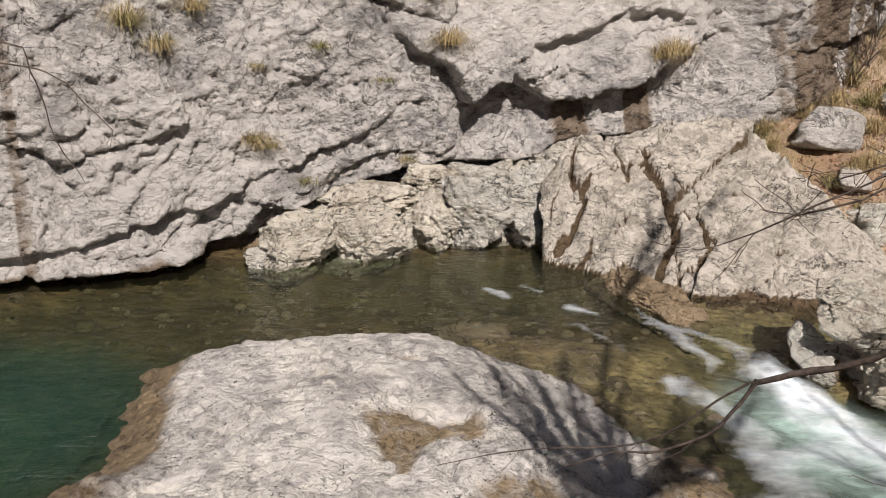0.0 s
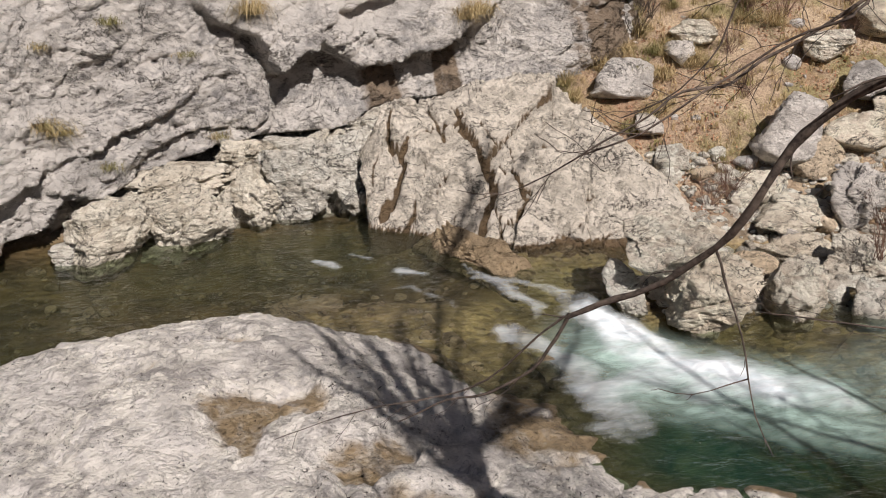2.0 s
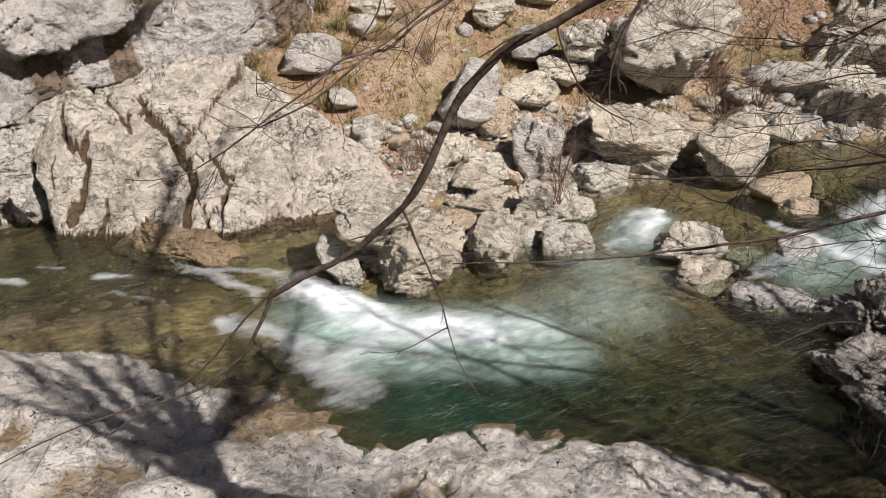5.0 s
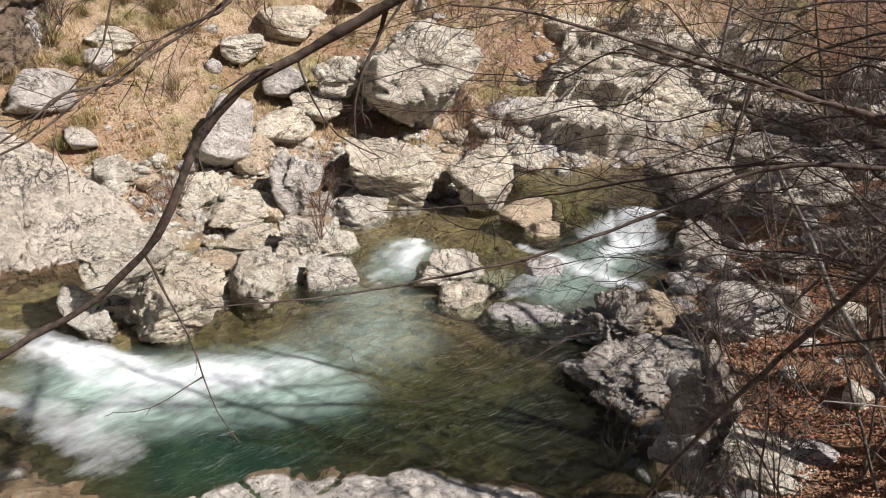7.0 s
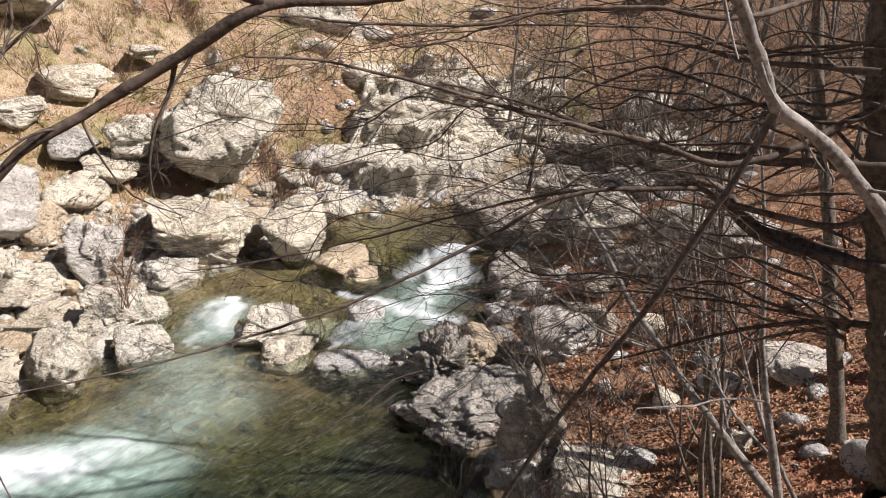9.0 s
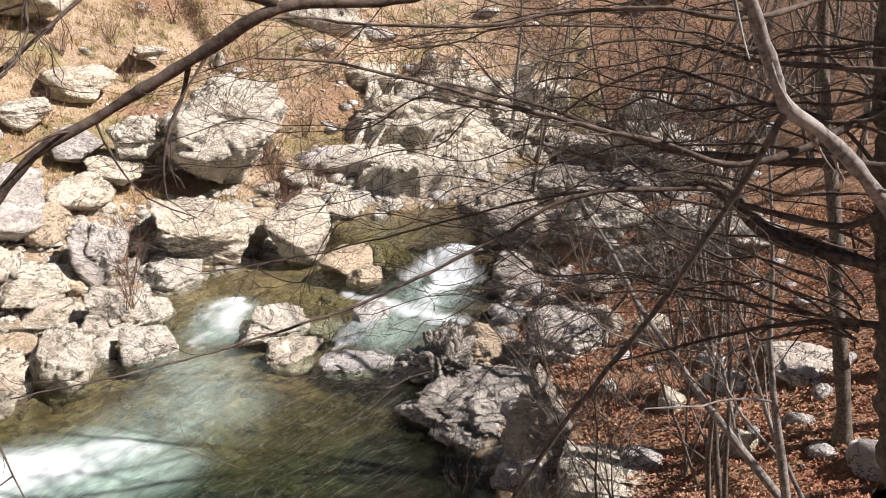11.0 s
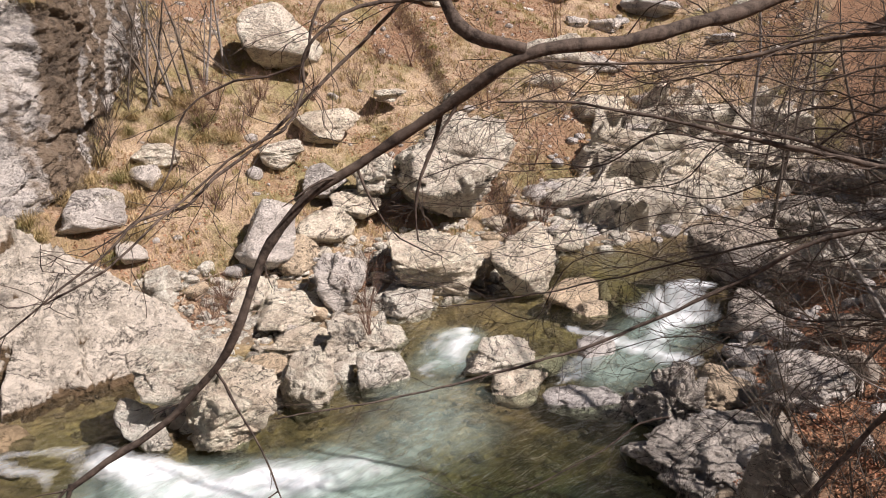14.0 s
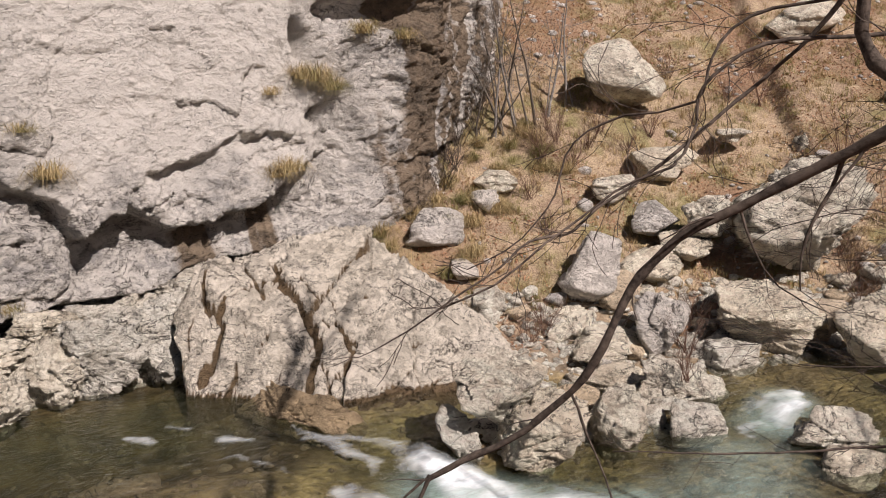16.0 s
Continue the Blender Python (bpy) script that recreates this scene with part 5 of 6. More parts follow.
# ---- the beech beside the path, whose branches hang across the view ----
def near_beech():
    base = (4.72, -0.62, ground_at(4.72, -0.62) - 0.1)
    tree = empty("beech_tree", base)
    local = lambda points: [tuple(np.subtract(p, base)) for p in points]
    go = lambda name, points, r0, r1, seed, **k: bough(name, local(points), r0, r1, seed, tree, **k)
    go("trunk", [base, (4.86, -0.65, 3.46), (4.88, -0.49, 4.39), (4.89, -0.34, 5.31), (4.85, -0.22, 6.24), (4.50, -0.18, 7.47), (3.85, -0.1, 8.8)], 0.155, 0.12, 1, every=0, sides=14, label="grey beech trunk")
    # stems that fan out above
    for k, top in enumerate([(3.0, -0.2, 14.4), (3.7, -0.1, 14.6), (4.4, 0.0, 14.2), (5.2, -0.2, 13.8), (6.0, -0.3, 13.0), (3.4, -0.9, 12.6), (2.4, 0.3, 12.2), (5.0, -0.9, 14.0), (4.0, 0.5, 13.4), (5.6, 0.1, 14.6), (4.8, 0.3, 12.4), (3.2, 0.2, 13.2), (6.6, 0.2, 14.2), (6.9, -0.2, 12.6), (7.4, 0.0, 13.6), (7.9, 0.1, 12.2), (8.4, -0.1, 13.4), (6.2, -0.8, 11.8), (7.2, -0.9, 12.4)]):
        rng = np.random.default_rng(50 + k)
        mid = 0.55 * np.array((3.95, -0.1, 8.4)) + 0.45 * np.array(top) + rng.normal(size=3) * 0.2
        go("stem", [(4.0 + 0.02 * k, -0.1, 8.2 + 0.08 * k), tuple(mid), top], 0.10, 0.016, 60 + k, every=0.36, length=1.6, depth=1, lift=0.04, first=0.12, flat=0.0)
    go("stem", [(4.1, -0.1, 8.6), (4.5, 0.1, 10.2), (6.3, 0.6, 14.2), (8.2, 1.0, 17.6), (8.8, 1.1, 19.2)], 0.085, 0.06, 90, every=0.5, length=1.6, depth=1, lift=0.05, first=0.3, flat=0.0)
    go("stem", [(7.3, 0.8, 16.0), (8.0, 0.6, 17.6), (8.2, 0.4, 19.2)], 0.07, 0.04, 91, every=0.5, length=1.2, depth=1, lift=0.05, flat=0.0)
    go("stem", [(7.0, 0.75, 15.4), (8.5, 1.4, 16.8), (9.6, 1.8, 18.0)], 0.07, 0.04, 92, every=0.5, length=1.2, depth=1, lift=0.05, flat=0.0)
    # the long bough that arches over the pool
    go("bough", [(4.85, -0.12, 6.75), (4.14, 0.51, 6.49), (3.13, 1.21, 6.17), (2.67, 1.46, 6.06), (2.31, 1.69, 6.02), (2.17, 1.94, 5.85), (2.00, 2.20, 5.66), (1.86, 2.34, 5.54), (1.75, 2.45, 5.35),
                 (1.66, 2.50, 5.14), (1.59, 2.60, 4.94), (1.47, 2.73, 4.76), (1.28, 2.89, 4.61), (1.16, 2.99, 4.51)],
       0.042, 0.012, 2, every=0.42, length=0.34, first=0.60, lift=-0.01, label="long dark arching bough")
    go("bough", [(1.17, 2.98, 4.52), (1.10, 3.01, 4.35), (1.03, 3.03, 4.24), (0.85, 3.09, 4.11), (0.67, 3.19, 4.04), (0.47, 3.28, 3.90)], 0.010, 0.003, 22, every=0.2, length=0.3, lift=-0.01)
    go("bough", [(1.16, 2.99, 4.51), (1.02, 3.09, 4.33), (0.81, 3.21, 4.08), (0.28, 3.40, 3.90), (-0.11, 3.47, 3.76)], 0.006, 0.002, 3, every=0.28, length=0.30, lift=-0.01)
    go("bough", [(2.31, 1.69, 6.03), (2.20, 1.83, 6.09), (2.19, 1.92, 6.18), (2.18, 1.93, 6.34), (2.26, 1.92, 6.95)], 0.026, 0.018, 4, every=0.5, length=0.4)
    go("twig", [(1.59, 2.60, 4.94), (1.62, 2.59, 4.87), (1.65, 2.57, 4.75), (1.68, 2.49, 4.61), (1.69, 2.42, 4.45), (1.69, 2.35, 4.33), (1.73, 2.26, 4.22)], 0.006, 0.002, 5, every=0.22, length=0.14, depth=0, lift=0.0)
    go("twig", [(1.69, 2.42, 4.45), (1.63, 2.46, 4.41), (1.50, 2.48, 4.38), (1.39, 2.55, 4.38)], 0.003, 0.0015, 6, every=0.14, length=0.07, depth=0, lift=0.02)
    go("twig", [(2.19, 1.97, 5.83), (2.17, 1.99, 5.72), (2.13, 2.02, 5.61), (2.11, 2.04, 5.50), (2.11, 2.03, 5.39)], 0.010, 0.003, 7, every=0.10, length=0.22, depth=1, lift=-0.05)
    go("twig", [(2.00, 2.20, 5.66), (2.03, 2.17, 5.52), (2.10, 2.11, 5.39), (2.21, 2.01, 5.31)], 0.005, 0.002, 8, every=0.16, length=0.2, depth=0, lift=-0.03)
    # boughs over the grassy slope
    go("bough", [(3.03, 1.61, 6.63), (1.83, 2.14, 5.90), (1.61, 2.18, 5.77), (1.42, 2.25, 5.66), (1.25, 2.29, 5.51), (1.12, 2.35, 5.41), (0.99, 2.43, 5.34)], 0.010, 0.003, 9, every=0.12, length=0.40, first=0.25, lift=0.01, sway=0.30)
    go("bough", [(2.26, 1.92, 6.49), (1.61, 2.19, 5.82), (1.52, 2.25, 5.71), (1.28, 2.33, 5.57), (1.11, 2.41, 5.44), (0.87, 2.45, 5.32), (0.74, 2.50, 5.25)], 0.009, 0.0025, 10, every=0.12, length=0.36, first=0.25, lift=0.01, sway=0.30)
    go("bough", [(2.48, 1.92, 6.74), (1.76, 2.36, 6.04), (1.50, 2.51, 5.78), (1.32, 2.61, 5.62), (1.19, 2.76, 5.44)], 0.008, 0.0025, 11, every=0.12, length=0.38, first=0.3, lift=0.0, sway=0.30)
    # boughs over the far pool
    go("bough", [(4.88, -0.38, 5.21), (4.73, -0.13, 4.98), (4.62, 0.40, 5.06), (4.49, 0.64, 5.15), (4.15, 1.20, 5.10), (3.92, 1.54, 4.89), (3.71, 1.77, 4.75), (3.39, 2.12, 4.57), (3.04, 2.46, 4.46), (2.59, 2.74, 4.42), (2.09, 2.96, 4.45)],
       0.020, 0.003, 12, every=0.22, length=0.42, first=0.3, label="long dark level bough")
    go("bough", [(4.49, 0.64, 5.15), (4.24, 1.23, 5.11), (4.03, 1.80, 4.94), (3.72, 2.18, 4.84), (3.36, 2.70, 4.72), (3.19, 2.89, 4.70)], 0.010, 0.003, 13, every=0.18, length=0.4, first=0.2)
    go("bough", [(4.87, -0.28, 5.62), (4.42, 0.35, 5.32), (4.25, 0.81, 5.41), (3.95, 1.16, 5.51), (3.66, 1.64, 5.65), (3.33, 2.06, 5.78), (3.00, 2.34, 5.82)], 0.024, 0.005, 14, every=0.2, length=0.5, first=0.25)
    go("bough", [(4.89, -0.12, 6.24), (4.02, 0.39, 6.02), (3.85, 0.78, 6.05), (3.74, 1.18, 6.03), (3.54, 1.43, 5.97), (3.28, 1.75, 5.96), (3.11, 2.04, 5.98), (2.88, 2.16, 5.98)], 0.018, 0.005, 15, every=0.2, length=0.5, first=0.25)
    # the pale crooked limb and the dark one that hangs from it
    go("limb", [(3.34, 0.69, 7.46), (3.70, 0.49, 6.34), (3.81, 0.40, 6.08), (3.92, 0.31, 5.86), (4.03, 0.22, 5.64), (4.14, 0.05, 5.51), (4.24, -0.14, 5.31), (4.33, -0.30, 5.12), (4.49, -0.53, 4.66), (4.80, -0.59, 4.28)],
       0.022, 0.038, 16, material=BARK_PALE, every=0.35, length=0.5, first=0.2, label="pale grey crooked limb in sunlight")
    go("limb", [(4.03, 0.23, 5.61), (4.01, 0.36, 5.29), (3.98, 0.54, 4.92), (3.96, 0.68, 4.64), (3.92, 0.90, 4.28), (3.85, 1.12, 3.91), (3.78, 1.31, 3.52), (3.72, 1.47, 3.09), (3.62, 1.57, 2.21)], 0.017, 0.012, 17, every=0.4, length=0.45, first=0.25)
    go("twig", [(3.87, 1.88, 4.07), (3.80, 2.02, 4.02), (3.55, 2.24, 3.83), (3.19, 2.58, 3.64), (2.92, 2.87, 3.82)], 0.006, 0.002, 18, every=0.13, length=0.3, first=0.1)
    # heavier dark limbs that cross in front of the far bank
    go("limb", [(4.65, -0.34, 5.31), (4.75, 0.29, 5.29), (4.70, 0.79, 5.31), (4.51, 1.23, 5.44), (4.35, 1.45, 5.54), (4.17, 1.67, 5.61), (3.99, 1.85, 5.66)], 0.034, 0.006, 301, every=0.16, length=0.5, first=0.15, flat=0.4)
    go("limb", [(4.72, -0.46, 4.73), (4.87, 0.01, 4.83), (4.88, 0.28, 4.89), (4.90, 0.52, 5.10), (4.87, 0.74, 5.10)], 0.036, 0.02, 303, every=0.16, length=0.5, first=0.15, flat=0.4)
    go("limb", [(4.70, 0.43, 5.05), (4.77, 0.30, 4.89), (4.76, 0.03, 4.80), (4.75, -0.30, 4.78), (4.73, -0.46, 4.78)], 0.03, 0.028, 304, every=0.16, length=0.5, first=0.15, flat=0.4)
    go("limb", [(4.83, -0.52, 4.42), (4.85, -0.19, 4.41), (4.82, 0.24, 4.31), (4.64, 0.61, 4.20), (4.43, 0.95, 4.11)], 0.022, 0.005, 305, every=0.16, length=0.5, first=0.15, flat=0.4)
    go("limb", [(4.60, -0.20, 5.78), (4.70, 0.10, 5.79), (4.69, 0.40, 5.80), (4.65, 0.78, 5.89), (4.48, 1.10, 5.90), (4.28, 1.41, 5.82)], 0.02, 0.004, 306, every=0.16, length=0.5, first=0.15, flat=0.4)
    # the many thin boughs that fill the view upstream
    rng = np.random.default_rng(77)
    for k in range(28):
        start = np.array([4.72, -0.25, rng.uniform(4.3, 6.4)])
        spin = rng.uniform(0.35, 1.25)
        reach = rng.uniform(2.2, 4.2)
        end = start + np.array([-0.15 * reach + 1.9 * (0.8 - spin), reach * 0.95, rng.uniform(-0.7, 0.5)])
        mid = 0.5 * (start + end) + np.array([0.25, 0.0, rng.uniform(-0.05, 0.3)])
        go("bough", [tuple(start), tuple(mid), tuple(end)], rng.uniform(0.004, 0.011), 0.002, 200 + k, every=0.11, length=0.6, first=0.15, flat=0.5, lift=rng.uniform(-0.03, 0.03), sway=0.35)
    return tagged(tree, "bare grey beech leaning over the stream with long dark boughs", "tree")


BARK_PALE = bark_material("pale_beech_bark", (0.10, 0.088, 0.08), (0.27, 0.25, 0.23))
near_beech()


# ---- trees and shrubs of the leafy bank and beyond ----
def bank_trees():
    bare_tree(9.9, -0.62, 13.5, 0.09, 401, "tall slender bare tree on the leafy bank", limbs=12, low=0.3, twig=0.6)
    bare_tree(8.6, -2.3, 13.0, 0.12, 402, "bare tree on the leafy bank", limbs=14, low=0.2, twig=0.7)
    bare_tree(11.8, -2.2, 14.0, 0.12, 403, "bare tree on the leafy bank", limbs=14, low=0.2, twig=0.7)
    bare_tree(7.2, 0.35, 5.0, 0.035, 404, "crooked many-stemmed sapling over fallen leaves", stems=3, limbs=6, lean=(-0.25, 0.25), twig=0.45)
    bare_tree(6.5, -0.25, 4.6, 0.045, 405, "crooked leaning sapling with pale bark", BARK_PALE, stems=3, limbs=6, lean=(0.1, 0.35), twig=0.45)
    bare_tree(9.2, 0.9, 4.5, 0.03, 406, "thin many-stemmed hazel over fallen leaves", stems=5, limbs=5, twig=0.45)
    bare_tree(12.2, 1.6, 5.0, 0.03, 407, "thin many-stemmed hazel over fallen leaves", stems=5, limbs=5, twig=0.5)
    bare_tree(13.8, 3.2, 4.2, 0.03, 408, "thin bare sapling by the pool", stems=4, limbs=6, lean=(-0.3, 0.2), twig=0.5)
    bare_tree(11.0, 3.2, 3.0, 0.02, 409, "low bare shrub tree at the pool's edge", stems=4, limbs=5, lean=(-0.4, 0.1), twig=0.4)
    bare_tree(8.3, 1.7, 2.8, 0.018, 410, "low bare shrub tree at the pool's edge", stems=5, limbs=5, lean=(-0.3, 0.3), twig=0.4)
    # two unseen trees, added so that their dense limbs shade the pool
    bare_tree(9.2, -1.9, 12.5, 0.11, 411, "tall unseen bare tree added to shade the pool", limbs=18, low=0.15, twig=0.8)
    bare_tree(10.7, -2.4, 12.0, 0.11, 412, "tall unseen bare tree added to shade the pool", limbs=18, low=0.15, twig=0.8)
    rng = np.random.default_rng(9)
    for k in range(32):
        a, d = radians(rng.uniform(67, 101)), rng.uniform(15.5, 32)
        bare_tree(d * math.sin(a), d * math.cos(a) - 1.2, rng.uniform(5, 9), rng.uniform(0.04, 0.085), 500 + k, "slender bare tree in the wooded slope", BARK if k % 3 else BARK_PALE, stems=1 + k % 3, limbs=8, twig=0.6, low=0.12)
    # thin trees where the cliff meets the slope, and on the slope
    for k, (x, y, h) in enumerate([(12.1, 21.7, 4.2), (12.6, 21.7, 4.55), (13.0, 21.7, 4.9), (13.6, 21.8, 5.25), (14.4, 22.2, 4.2), (12.6, 22.2, 4.55), (15.3, 22.3, 4.9), (11.6, 21.6, 5.25)]):
        bare_tree(x, y, h, 0.045, 540 + k, "thin grey bare tree beside the cliff", BARK if k % 2 else BARK_PALE, stems=2, limbs=6, twig=0.45, low=0.3)
    for k, (x, y, h) in enumerate([(21.5, 16.8, 2.0), (23.2, 15.0, 2.4), (20.4, 14.2, 1.6), (19.5, 13.6, 1.4), (24.5, 13.2, 2.6), (26, 12, 3.0), (22.0, 20.5, 2.2), (27, 17.5, 3.2)]):
        bare_tree(x, y, h, 0.02, 560 + k, "small bare bush on the dry slope", TWIG_RED, stems=5, limbs=5, twig=0.35, low=0.15)


bank_trees()


def slope_outcrops():
    r = np.random.default_rng(63)
    for k in range(22):
        a, d = radians(r.uniform(50, 84)), r.uniform(23.5, 38)
        x, y = d * math.sin(a), d * math.cos(a)
        w = r.uniform(0.8, 2.8)
        rock("outcrop", (x, y, ground_at(x, y) + 0.1), (w, w * 0.6, w * r.uniform(0.35, 0.6)), 1300 + k, (STONE, STONE_GREY)[k % 2], ("pale bedrock showing through the dry slope", "grey bedrock showing through the dry slope")[k % 2], "outcrop", "outcrops",
             -math.degrees(a) + r.uniform(-25, 25), r.uniform(-10, 10), 4, 11, 1.3, 0.6)


slope_outcrops()


def cascade_bank():
    """Grey bedrock steps on the bank behind the cascade."""
    r = np.random.default_rng(64)
    for k, (x, y, w) in enumerate([(17.6, 6.4, 1.7), (17.4, 5.2, 1.6), (17.5, 4.3, 1.9), (25.0, 7.1, 2.2), (21.2, 4.3, 2.0), (17.1, 2.6, 1.6), (15.8, 3.0, 1.4), (23.1, 7.9, 2.0), (21.7, 2.8, 2.2), (15.1, 3.6, 1.2), (15.9, 1.3, 1.6), (27.9, 5.2, 2.6), (28.2, 8.3, 2.4)]):
        rock("outcrop", (x, y, ground_at(x, y) + 0.12 * w), (w, w * 0.75, w * r.uniform(0.5, 0.75)), 1400 + k, (STONE_DULL_SHADED, STONE_LEDGE)[k % 3 == 2], ("grey layered bedrock beside the cascade", "pale layered bedrock beside the cascade")[k % 3 == 2], "outcrop", "outcrops",
             -math.degrees(math.atan2(x, y)) + r.uniform(-25, 25), r.uniform(-10, 10), 5, 9, 1.5, 0.5, 0.2)


cascade_bank()
for k, (x, y, h, zz, what) in enumerate([(10.9, 11.75, 0.75, 0.55, "reddish leafless shrub rooted on an island boulder"), (12.6, 13.6, 1.3, None, "reddish leafless shrub among the bank boulders"), (12.9, 14.6, 1.1, None, "reddish leafless shrub among the bank boulders"),
                                         (10.1, 15.6, 1.0, None, "brown leafless shrub beside driftwood"), (9.5, 15.3, 0.8, None, "brown leafless shrub beside driftwood"), (13.7, 14.6, 0.9, None, "reddish leafless shrub under the huge boulder"),
                                         (18.2, 13.4, 1.1, None, "reddish leafless shrub beside the huge boulder"), (18.9, 12.9, 1.2, None, "reddish leafless shrub beside the rock rib"), (12.0, 19.3, 0.9, None, "reddish leafless shrub on the grassy slope"),
                                         (13.0, 20.3, 1.0, None, "reddish leafless shrub on the grassy slope"), (11.6, 17.7, 0.9, None, "reddish leafless shrub on the grassy slope"), (17.2, 17.4, 0.9, None, "reddish leafless shrub on the slope"), (19.0, 14.6, 1.1, None, "reddish leafless shrub beside the huge boulder"), (18.6, 14.0, 1.2, None, "reddish leafless shrub beside the huge boulder"), (14.8, 18.6, 0.9, None, "reddish leafless shrub on the slope"), (15.9, 20.0, 1.0, None, "reddish leafless shrub on the slope"), (14.0, 21.5, 1.0, None, "reddish leafless shrub on the slope"), (18.4, 19.2, 1.0, None, "reddish leafless shrub on the slope"), (14.0, 21.0, 1.2, None, "reddish leafless shrub on the slope"), (14.8, 20.5, 1.2, None, "reddish leafless shrub on the slope"), (13.8, 19.9, 1.2, None, "reddish leafless shrub on the slope"), (19.9, 22.9, 1.2, None, "reddish leafless shrub on the slope"), (19.0, 20.4, 1.2, None, "reddish leafless shrub on the slope"), (20.9, 20.9, 1.2, None, "reddish leafless shrub on the slope"), (15.6, 21.0, 1.2, None, "reddish leafless shrub on the slope"), (13.2, 20.5, 1.2, None, "reddish leafless shrub on the slope"), (23.4, 22.4, 1.2, None, "reddish leafless shrub on the slope"), (17.2, 20.5, 1.2, None, "reddish leafless shrub on the slope")]):
    shrub(x, y, h, 600 + k, what, z=zz)
for k, (x, y, h) in enumerate([(9.0, 3.9, 0.9), (10.0, 3.0, 0.9), (8.2, 2.6, 1.0), (11.6, 3.9, 1.0), (12.8, 3.0, 1.0), (7.6, 1.7, 0.9), (10.9, 2.2, 0.8), (14.6, 4.6, 1.2), (13.4, 1.2, 1.0), (9.4, 1.9, 0.7)]):
    shrub(x, y, h, 640 + k, "grey-brown leafless shrub on the near bank", BARK)
for k in range(12):
    shrub(9.0 + 0.42 * k + 0.3 * (k % 3), 20.0 + 0.42 * k - 0.25 * (k % 2), 1.0 + 0.25 * (k % 3), 660 + k, "dark leafless shrub where the cliff meets the slope", BARK_DARK)


def left_sapling():
    base = (-3.9, 3.3, ground_at(-3.9, 3.3) - 0.1)
    tree = empty("sapling", base)
    local = lambda points: [tuple(np.subtract(p, base)) for p in points]
    bough("trunk", local([base, (-3.63, 3.40, 4.30), (-3.12, 3.72, 5.53), (-2.97, 3.83, 6.67)]), 0.03, 0.012, 31, tree, every=0)
    bough("twig", local([(-3.12, 3.72, 5.64), (-2.27, 4.04, 5.69), (-2.16, 4.10, 5.54), (-2.10, 4.12, 5.22), (-2.00, 4.16, 4.96)]), 0.009, 0.002, 32, tree, every=0.3, length=0.2, depth=0, lift=-0.02, first=0.5)
    bough("twig", local([(-2.71, 3.88, 5.66), (-2.11, 4.12, 5.54), (-1.96, 4.19, 5.38), (-1.85, 4.23, 5.24)]), 0.007, 0.002, 33, tree, every=0.2, length=0.2, depth=0, lift=-0.02, first=0.5)
    return tagged(tree, "thin bare sapling with drooping dark twigs on the near bank", "tree")


left_sapling()



# ---- grass, leaves, rubble and driftwood ----
def blades(rng, base, count, length, width, out, droop):
    """Bent blades from each base point: 5 vertices and 2 faces a blade."""
    n = len(base) * count
    root = np.repeat(base, count, 0) + rng.normal(size=(n, 3)) * (out * 0.18, out * 0.18, 0.0)
    spin = rng.random(n) * 2 * np.pi
    tilt = rng.uniform(0.15, 1.0, n) * out / 0.3
    way = np.stack([np.cos(spin) * tilt, np.sin(spin) * tilt, np.ones(n)], 1)
    way /= np.linalg.norm(way, axis=1)[:, None]
    ln = (length * rng.uniform(0.55, 1.15, n))[:, None]
    side = np.stack([-np.sin(spin), np.cos(spin), 0 * spin], 1) * width
    mid = root + way * ln * 0.55
    tip = mid + (way - np.array([0, 0, 1.0]) * (droop * rng.uniform(0.4, 1.3, n))[:, None]) * ln * 0.55
    v = np.stack([root - side, root + side, mid + side * 0.8, mid - side * 0.8, tip], 1).reshape(-1, 3)
    k = np.arange(n)[:, None] * 5
    return v, [*(k + (0, 1, 2, 3)).tolist(), *(k + (3, 2, 4)).tolist()]


def stuff(name, verts, faces, material, label, category):
    ob = mesh_object(name, verts, faces, material, None, "", None, True)
    return tagged(ob, label, category, "", "stuff")


def scatter(rng, n, x0, x1, y0, y1, keep):
    x, y = rng.uniform(x0, x1, n), rng.uniform(y0, y1, n)
    d, far = river_distance(x, y)
    z = land_height(x, y)
    patch = fbm(np.stack([x, y, 0 * x], 1) * 0.5 + 3, 4)
    ok = keep(x, y, d, far, patch)
    return np.stack([x, y, z], 1)[ok]


rng = np.random.default_rng(12)
slope = scatter(rng, 21000, 6.5, 38, 8.0, 36, lambda x, y, d, far, p: far & (d > 2.2) & (p < 0.12 + 0.25 * rng.random(len(x))) & (fbm(np.stack([x, y, 0 * x], 1) * 1.3, 3) < 0.42) & (rng.random(len(x)) < np.exp(-0.03 * (np.hypot(x, y) - 18))))
v, f = blades(rng, slope - (0, 0, 0.02), 13, 0.34, 0.006, 0.30, 0.9)
stuff("dry_grass", v, f, DRY_GRASS, "straw-coloured dry grass covering the slope", "grass")
litter_at = scatter(rng, 75000, 4.5, 18, -4, 6.0, lambda x, y, d, far, p: (~far) & (d > 0.5) & (p > -0.45) & (x + 0.5 * y > 7.6) & (x - 0.9 * y > 2.9))


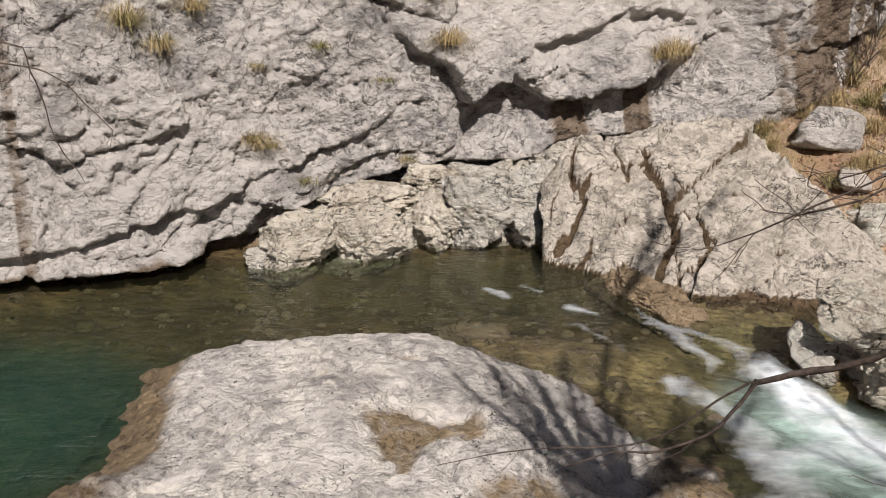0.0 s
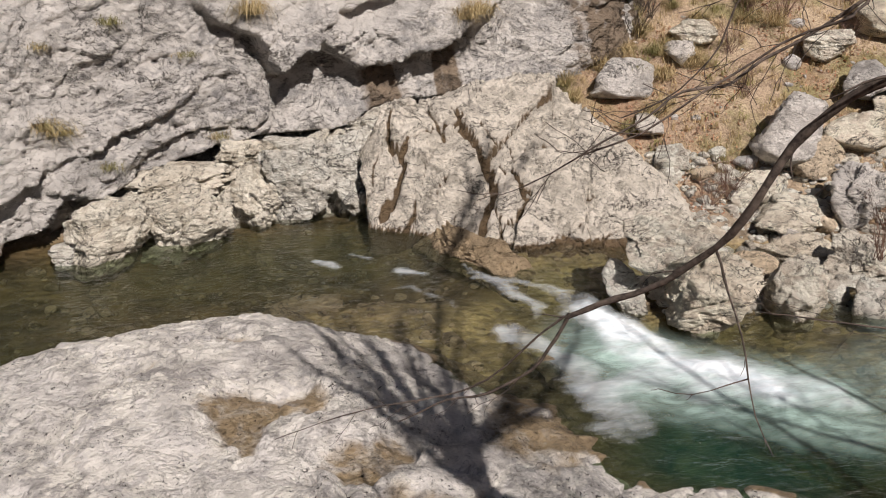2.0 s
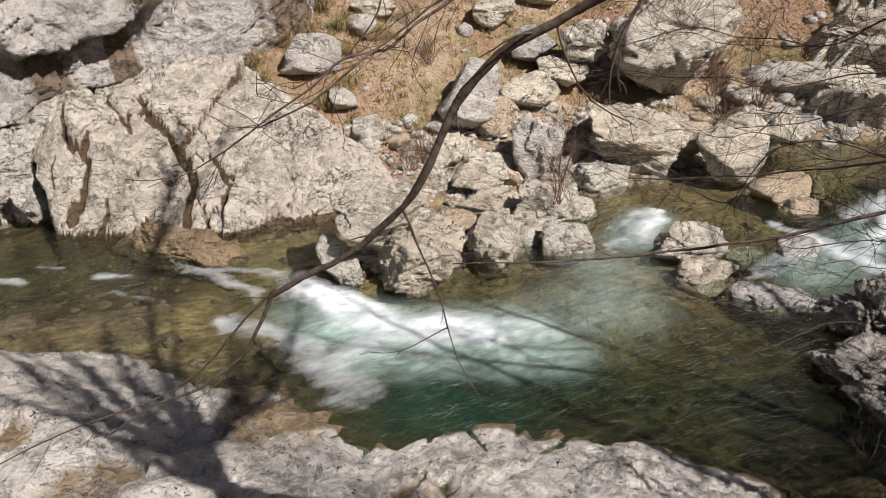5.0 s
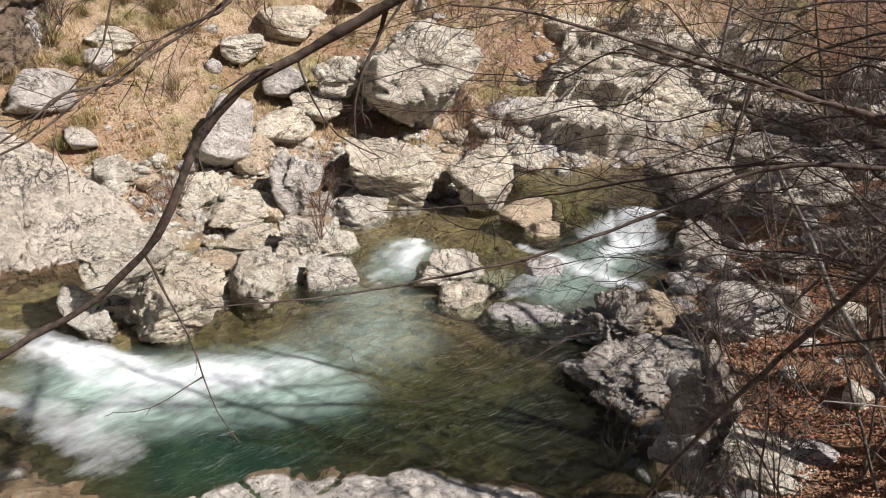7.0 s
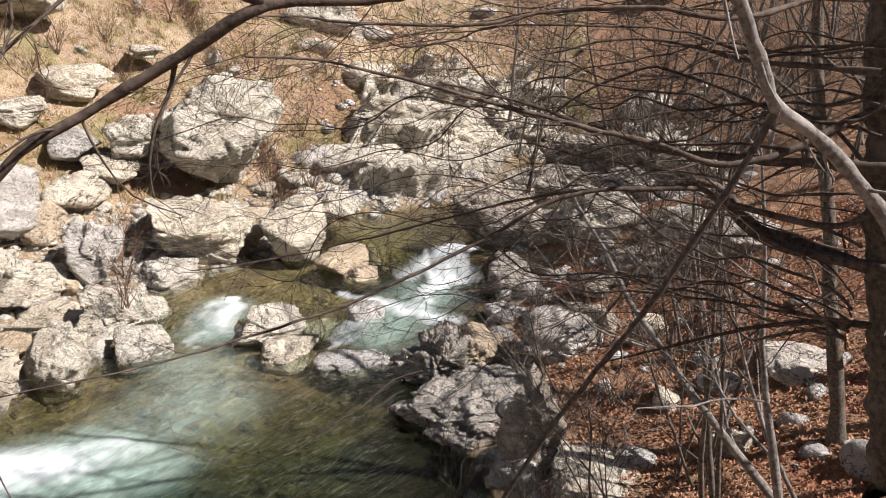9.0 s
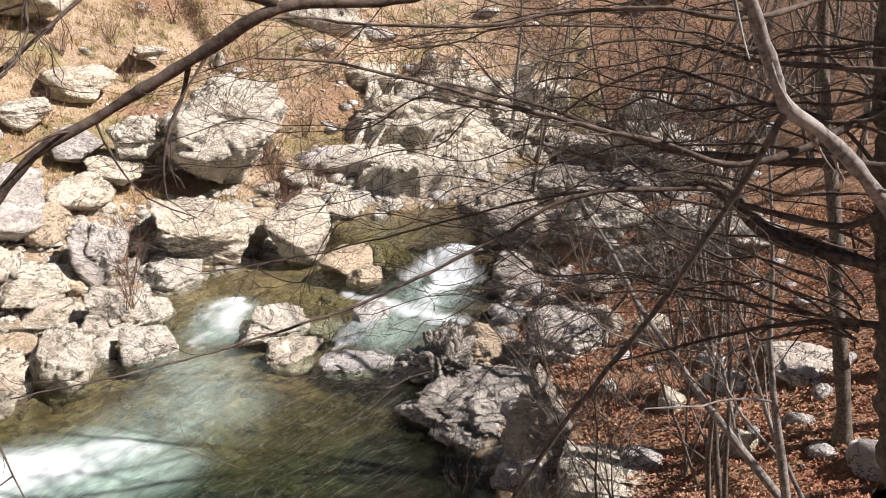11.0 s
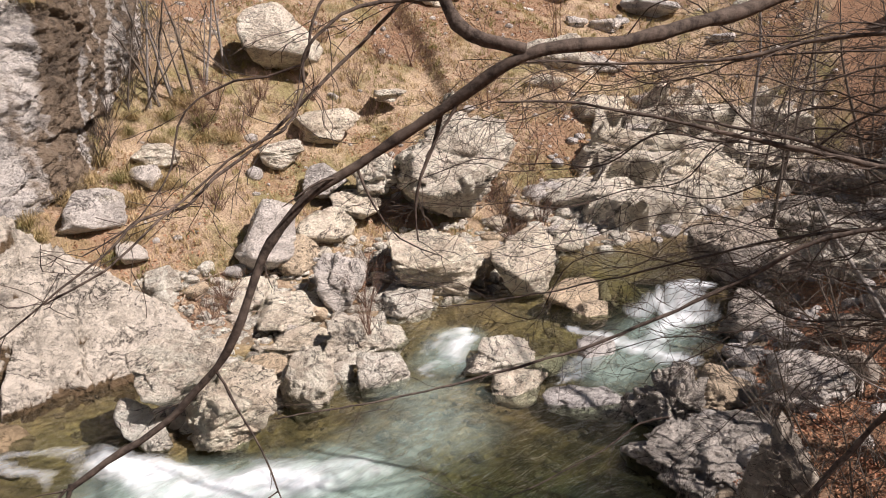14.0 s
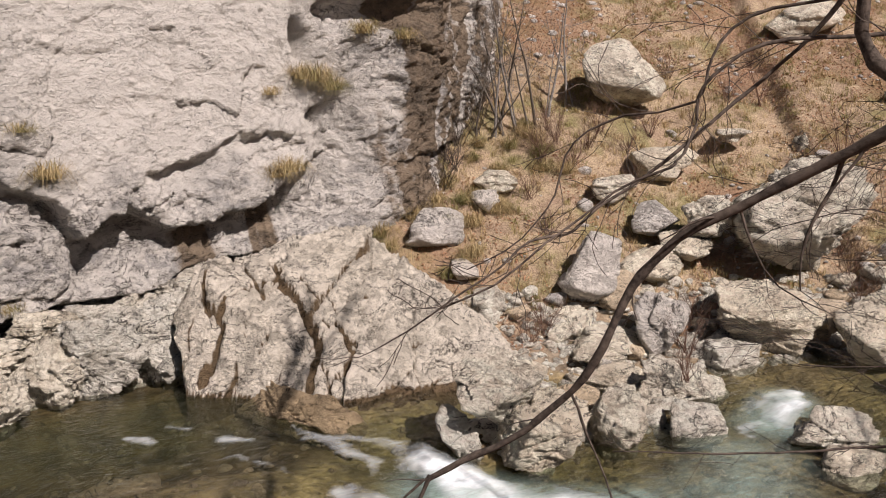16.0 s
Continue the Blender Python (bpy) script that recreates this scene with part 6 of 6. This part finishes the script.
def leaf_sheet(name, at, size, label):
    n = len(at)
    spin, tip, roll = rng.random(n) * 6.28, rng.normal(size=n) * 0.45, rng.normal(size=n) * 0.45
    a = np.stack([np.cos(spin), np.sin(spin), tip], 1) * (size * rng.uniform(0.7, 1.3, n))[:, None]
    b = np.stack([-np.sin(spin), np.cos(spin), roll], 1) * (size * 0.55 * rng.uniform(0.7, 1.3, n))[:, None]
    c = at + np.array([0, 0, 1]) * rng.uniform(0.005, 0.05, n)[:, None]
    v = np.stack([c - a, c + b * 0.9 + (0, 0, 0.012), c + a, c - b * 0.9 + (0, 0, 0.012)], 1).reshape(-1, 3)
    k = np.arange(n)[:, None] * 4
    return stuff(name, v, np.concatenate([k + (0, 1, 2), k + (0, 2, 3)]), LEAVES, label, "leaves")


leaf_sheet("fallen_leaves", litter_at, 0.030, "russet fallen beech leaves covering the bank")
hill_leaves = scatter(rng, 70000, 8, 36, 8, 30, lambda x, y, d, far, p: far & (d > 1.0) & (p > -0.08))
leaf_sheet("fallen_leaves", hill_leaves, 0.04, "brown fallen leaves in drifts on the slope")


def tuft(at, height, seed, out=0.5, count=150, droop=1.5, group="grass tufts on the cliff", label="hanging tuft of straw-yellow and green grass on the rock"):
    r = np.random.default_rng(seed)
    v, f = blades(r, np.zeros((1, 3)), count, height, 0.0055, out, droop)
    ob = mesh_object("grass_tuft", v, f, TUFT_GRASS, None, "", None, True)
    ob.location = at
    return tagged(ob, label, "grass tuft", group)


cliff_ob = bpy.data.objects["rock_face"]
bpy.context.view_layer.update()


def on_cliff(x, z, y_from=8.0):
    """The place on the cliff's face at (x, z), seen from across the stream."""
    hit, place, normal, _ = cliff_ob.ray_cast(Vector((x * 0.45, y_from, 6.0 + (z - 6.0) * 0.45)), Vector((x * 0.55, 18.5 - y_from, (z - 6.0) * 0.55)).normalized())
    return tuple(place + Vector((0, -0.03, 0))) if hit else (x, 17.0, z)


for k, (x, z, h, n) in enumerate([(-7.2, 4.8, 0.55, 200), (-6.5, 4.3, 0.42, 130), (-4.5, 2.25, 0.40, 170), (-4.2, 2.15, 0.3, 90), (-2.95, 4.4, 0.26, 70), (-0.05, 4.55, 0.50, 220), (4.95, 4.45, 0.50, 220), (4.7, 4.35, 0.4, 120),
                                  (-5.75, 5.15, 0.45, 130), (-1.5, 3.7, 0.2, 50), (-4.4, 3.95, 0.2, 50), (5.75, 6.5, 0.60, 260), (5.35, 6.55, 0.55, 240), (6.1, 6.3, 0.5, 200), (4.6, 6.2, 0.3, 90), (-0.5, 5.5, 0.3, 90),
                                  (6.9, 7.6, 0.5, 160), (7.9, 7.5, 0.4, 120), (-3.3, 1.35, 0.22, 60), (-1.0, 1.9, 0.25, 70)]):
    tuft(on_cliff(x, z), h * 1.5, 700 + k, 0.6, count=int(n * 1.6))
for k in range(46):
    r = np.random.default_rng(760 + k)
    x = r.uniform(6.9, 13.5)
    y = 17.6 + (x - 6.9) * 0.35 + r.uniform(-0.5, 2.6)
    tuft((x, y, ground_at(x, y) - 0.03), r.uniform(0.5, 0.8), 800 + k, 0.5, 240, 1.1, "grass tufts on the slope", "dense straw-yellow and green grass tuft on the slope")


def rubble(name, at, sizes, material, label):
    """Loose broken stones, each a small faceted block."""
    v0, f0 = ball(2)
    vs, fs = [], []
    for k, (p, s) in enumerate(zip(at, sizes)):
        r = np.random.default_rng(9000 + k)
        nrm = r.normal(size=(7, 3))
        nrm /= np.linalg.norm(nrm, axis=1)[:, None]
        c = v0 @ nrm.T
        rad = np.minimum(1.0, np.where(c > 0.1, r.uniform(0.55, 0.9, 7) / np.maximum(c, 0.1), 9).min(1))
        q = v0 * rad[:, None] * (s * np.array([1, r.uniform(0.6, 1), r.uniform(0.45, 0.8)]))
        a = r.random() * 6.28
        q = q @ np.array([[math.cos(a), -math.sin(a), 0], [math.sin(a), math.cos(a), 0], [0, 0, 1]])
        vs.append(q + p)
        fs.append(f0 + k * len(v0))
    ob = mesh_object(name, np.concatenate(vs), np.concatenate(fs), material)
    return tagged(ob, label, "rubble", "", "stuff")


rng = np.random.default_rng(21)
spots = scatter(rng, 9000, 6.5, 20, 10.5, 19, lambda x, y, d, far, p: ((d > -0.35) & (d < 2.8) & far | ((np.abs(x - 8.5) < 2.6) & (np.abs(y - 12.1) < 0.9))) & (rng.random(len(x)) < 0.45))
rubble("rubble", spots, rng.gamma(2.0, 0.045, len(spots)) + 0.03, STONE, "pale broken stones strewn between the boulders")
spots = scatter(rng, 7000, 9, 36, 8, 30, lambda x, y, d, far, p: far & (d > 2.5) & ((p > 0.1) | (rng.random(len(x)) < 0.10)) & (rng.random(len(x)) < 0.45))
rubble("rubble", spots, rng.gamma(1.6, 0.04, len(spots)) + 0.02, STONE_GREY, "small grey stones scattered over the slope")
spots = scatter(rng, 2500, 5, 17, -2, 6, lambda x, y, d, far, p: (~far) & (d > -0.2) & (x > 7.4) & (rng.random(len(x)) < np.where(d < 1.2, 0.5, 0.06)))
spots = np.concatenate([spots, scatter(rng, 1500, 13, 30, 1.5, 14, lambda x, y, d, far, p: (d > 0.2) & (np.hypot(x, y) > 17) & (rng.random(len(x)) < 0.7))])
rubble("rubble", spots, rng.gamma(1.8, 0.07, len(spots)) + 0.02, STONE_GREY, "grey stones along the near bank")
spots = scatter(rng, 5200, -9, 17, 6.5, 17, lambda x, y, d, far, p: (d < -0.15) & (rng.random(len(x)) < 0.35))
rubble("stream_stones", spots, rng.gamma(2.0, 0.03, len(spots)) + 0.02, WET_TAN, "brown rounded stones on the stream bed")


def scattered_stones():
    """Medium stones that fill the gaps of the rubble bank."""
    r = np.random.default_rng(31)
    made = 0
    while made < 46:
        x, y = r.uniform(8.2, 19.0), r.uniform(11.0, 18.5)
        d, far = river_distance(np.array([x]), np.array([y]))
        on_isle = abs(x - 8.6) < 2.4 and abs(y - 12.1) < 0.75
        if not on_isle and not (far[0] and -0.2 < d[0] < 2.6):
            continue
        s = r.uniform(0.28, 0.75)
        kind = (STONE, STONE_GREY, STONE_TAN)[int(r.choice([0, 0, 0, 1, 2]))]
        what = {0: "pale broken stone on the rubble bank", 1: "grey broken stone on the rubble bank", 2: "tan broken stone on the rubble bank"}[(STONE, STONE_GREY, STONE_TAN).index(kind)]
        rock("stone", (x, y, ground_at(x, y) + 0.12 * s), (s, s * r.uniform(0.6, 1), s * r.uniform(0.5, 0.8)), 1000 + made, kind, what, "stone", "stones of the rubble bank", r.uniform(0, 360), r.uniform(-15, 15), 3, 11, 0.9, 0.4)
        made += 1


scattered_stones()


def driftwood(points, r0, seed, label):
    ob = bough("driftwood", points, r0, r0 * 0.4, seed, None, WOOD, every=0, sides=7, sway=0.05)
    return tagged(ob, label, "driftwood", "driftwood on the bank")


for k in range(22):
    r = np.random.default_rng(1100 + k)
    x, y = r.uniform(8.8, 12.2), r.uniform(14.9, 16.6)
    a, ln = r.uniform(-0.5, 0.6), r.uniform(0.4, 1.5)
    x2, y2 = x + ln * math.cos(a), y + ln * math.sin(a)
    driftwood([(x, y, ground_at(x, y) + 0.08), ((x + x2) / 2, (y + y2) / 2, ground_at((x + x2) / 2, (y + y2) / 2) + r.uniform(0.06, 0.2)), (x2, y2, ground_at(x2, y2) + 0.06)], r.uniform(0.008, 0.03), 1150 + k,
              "bleached stick of driftwood on the rubble bank")
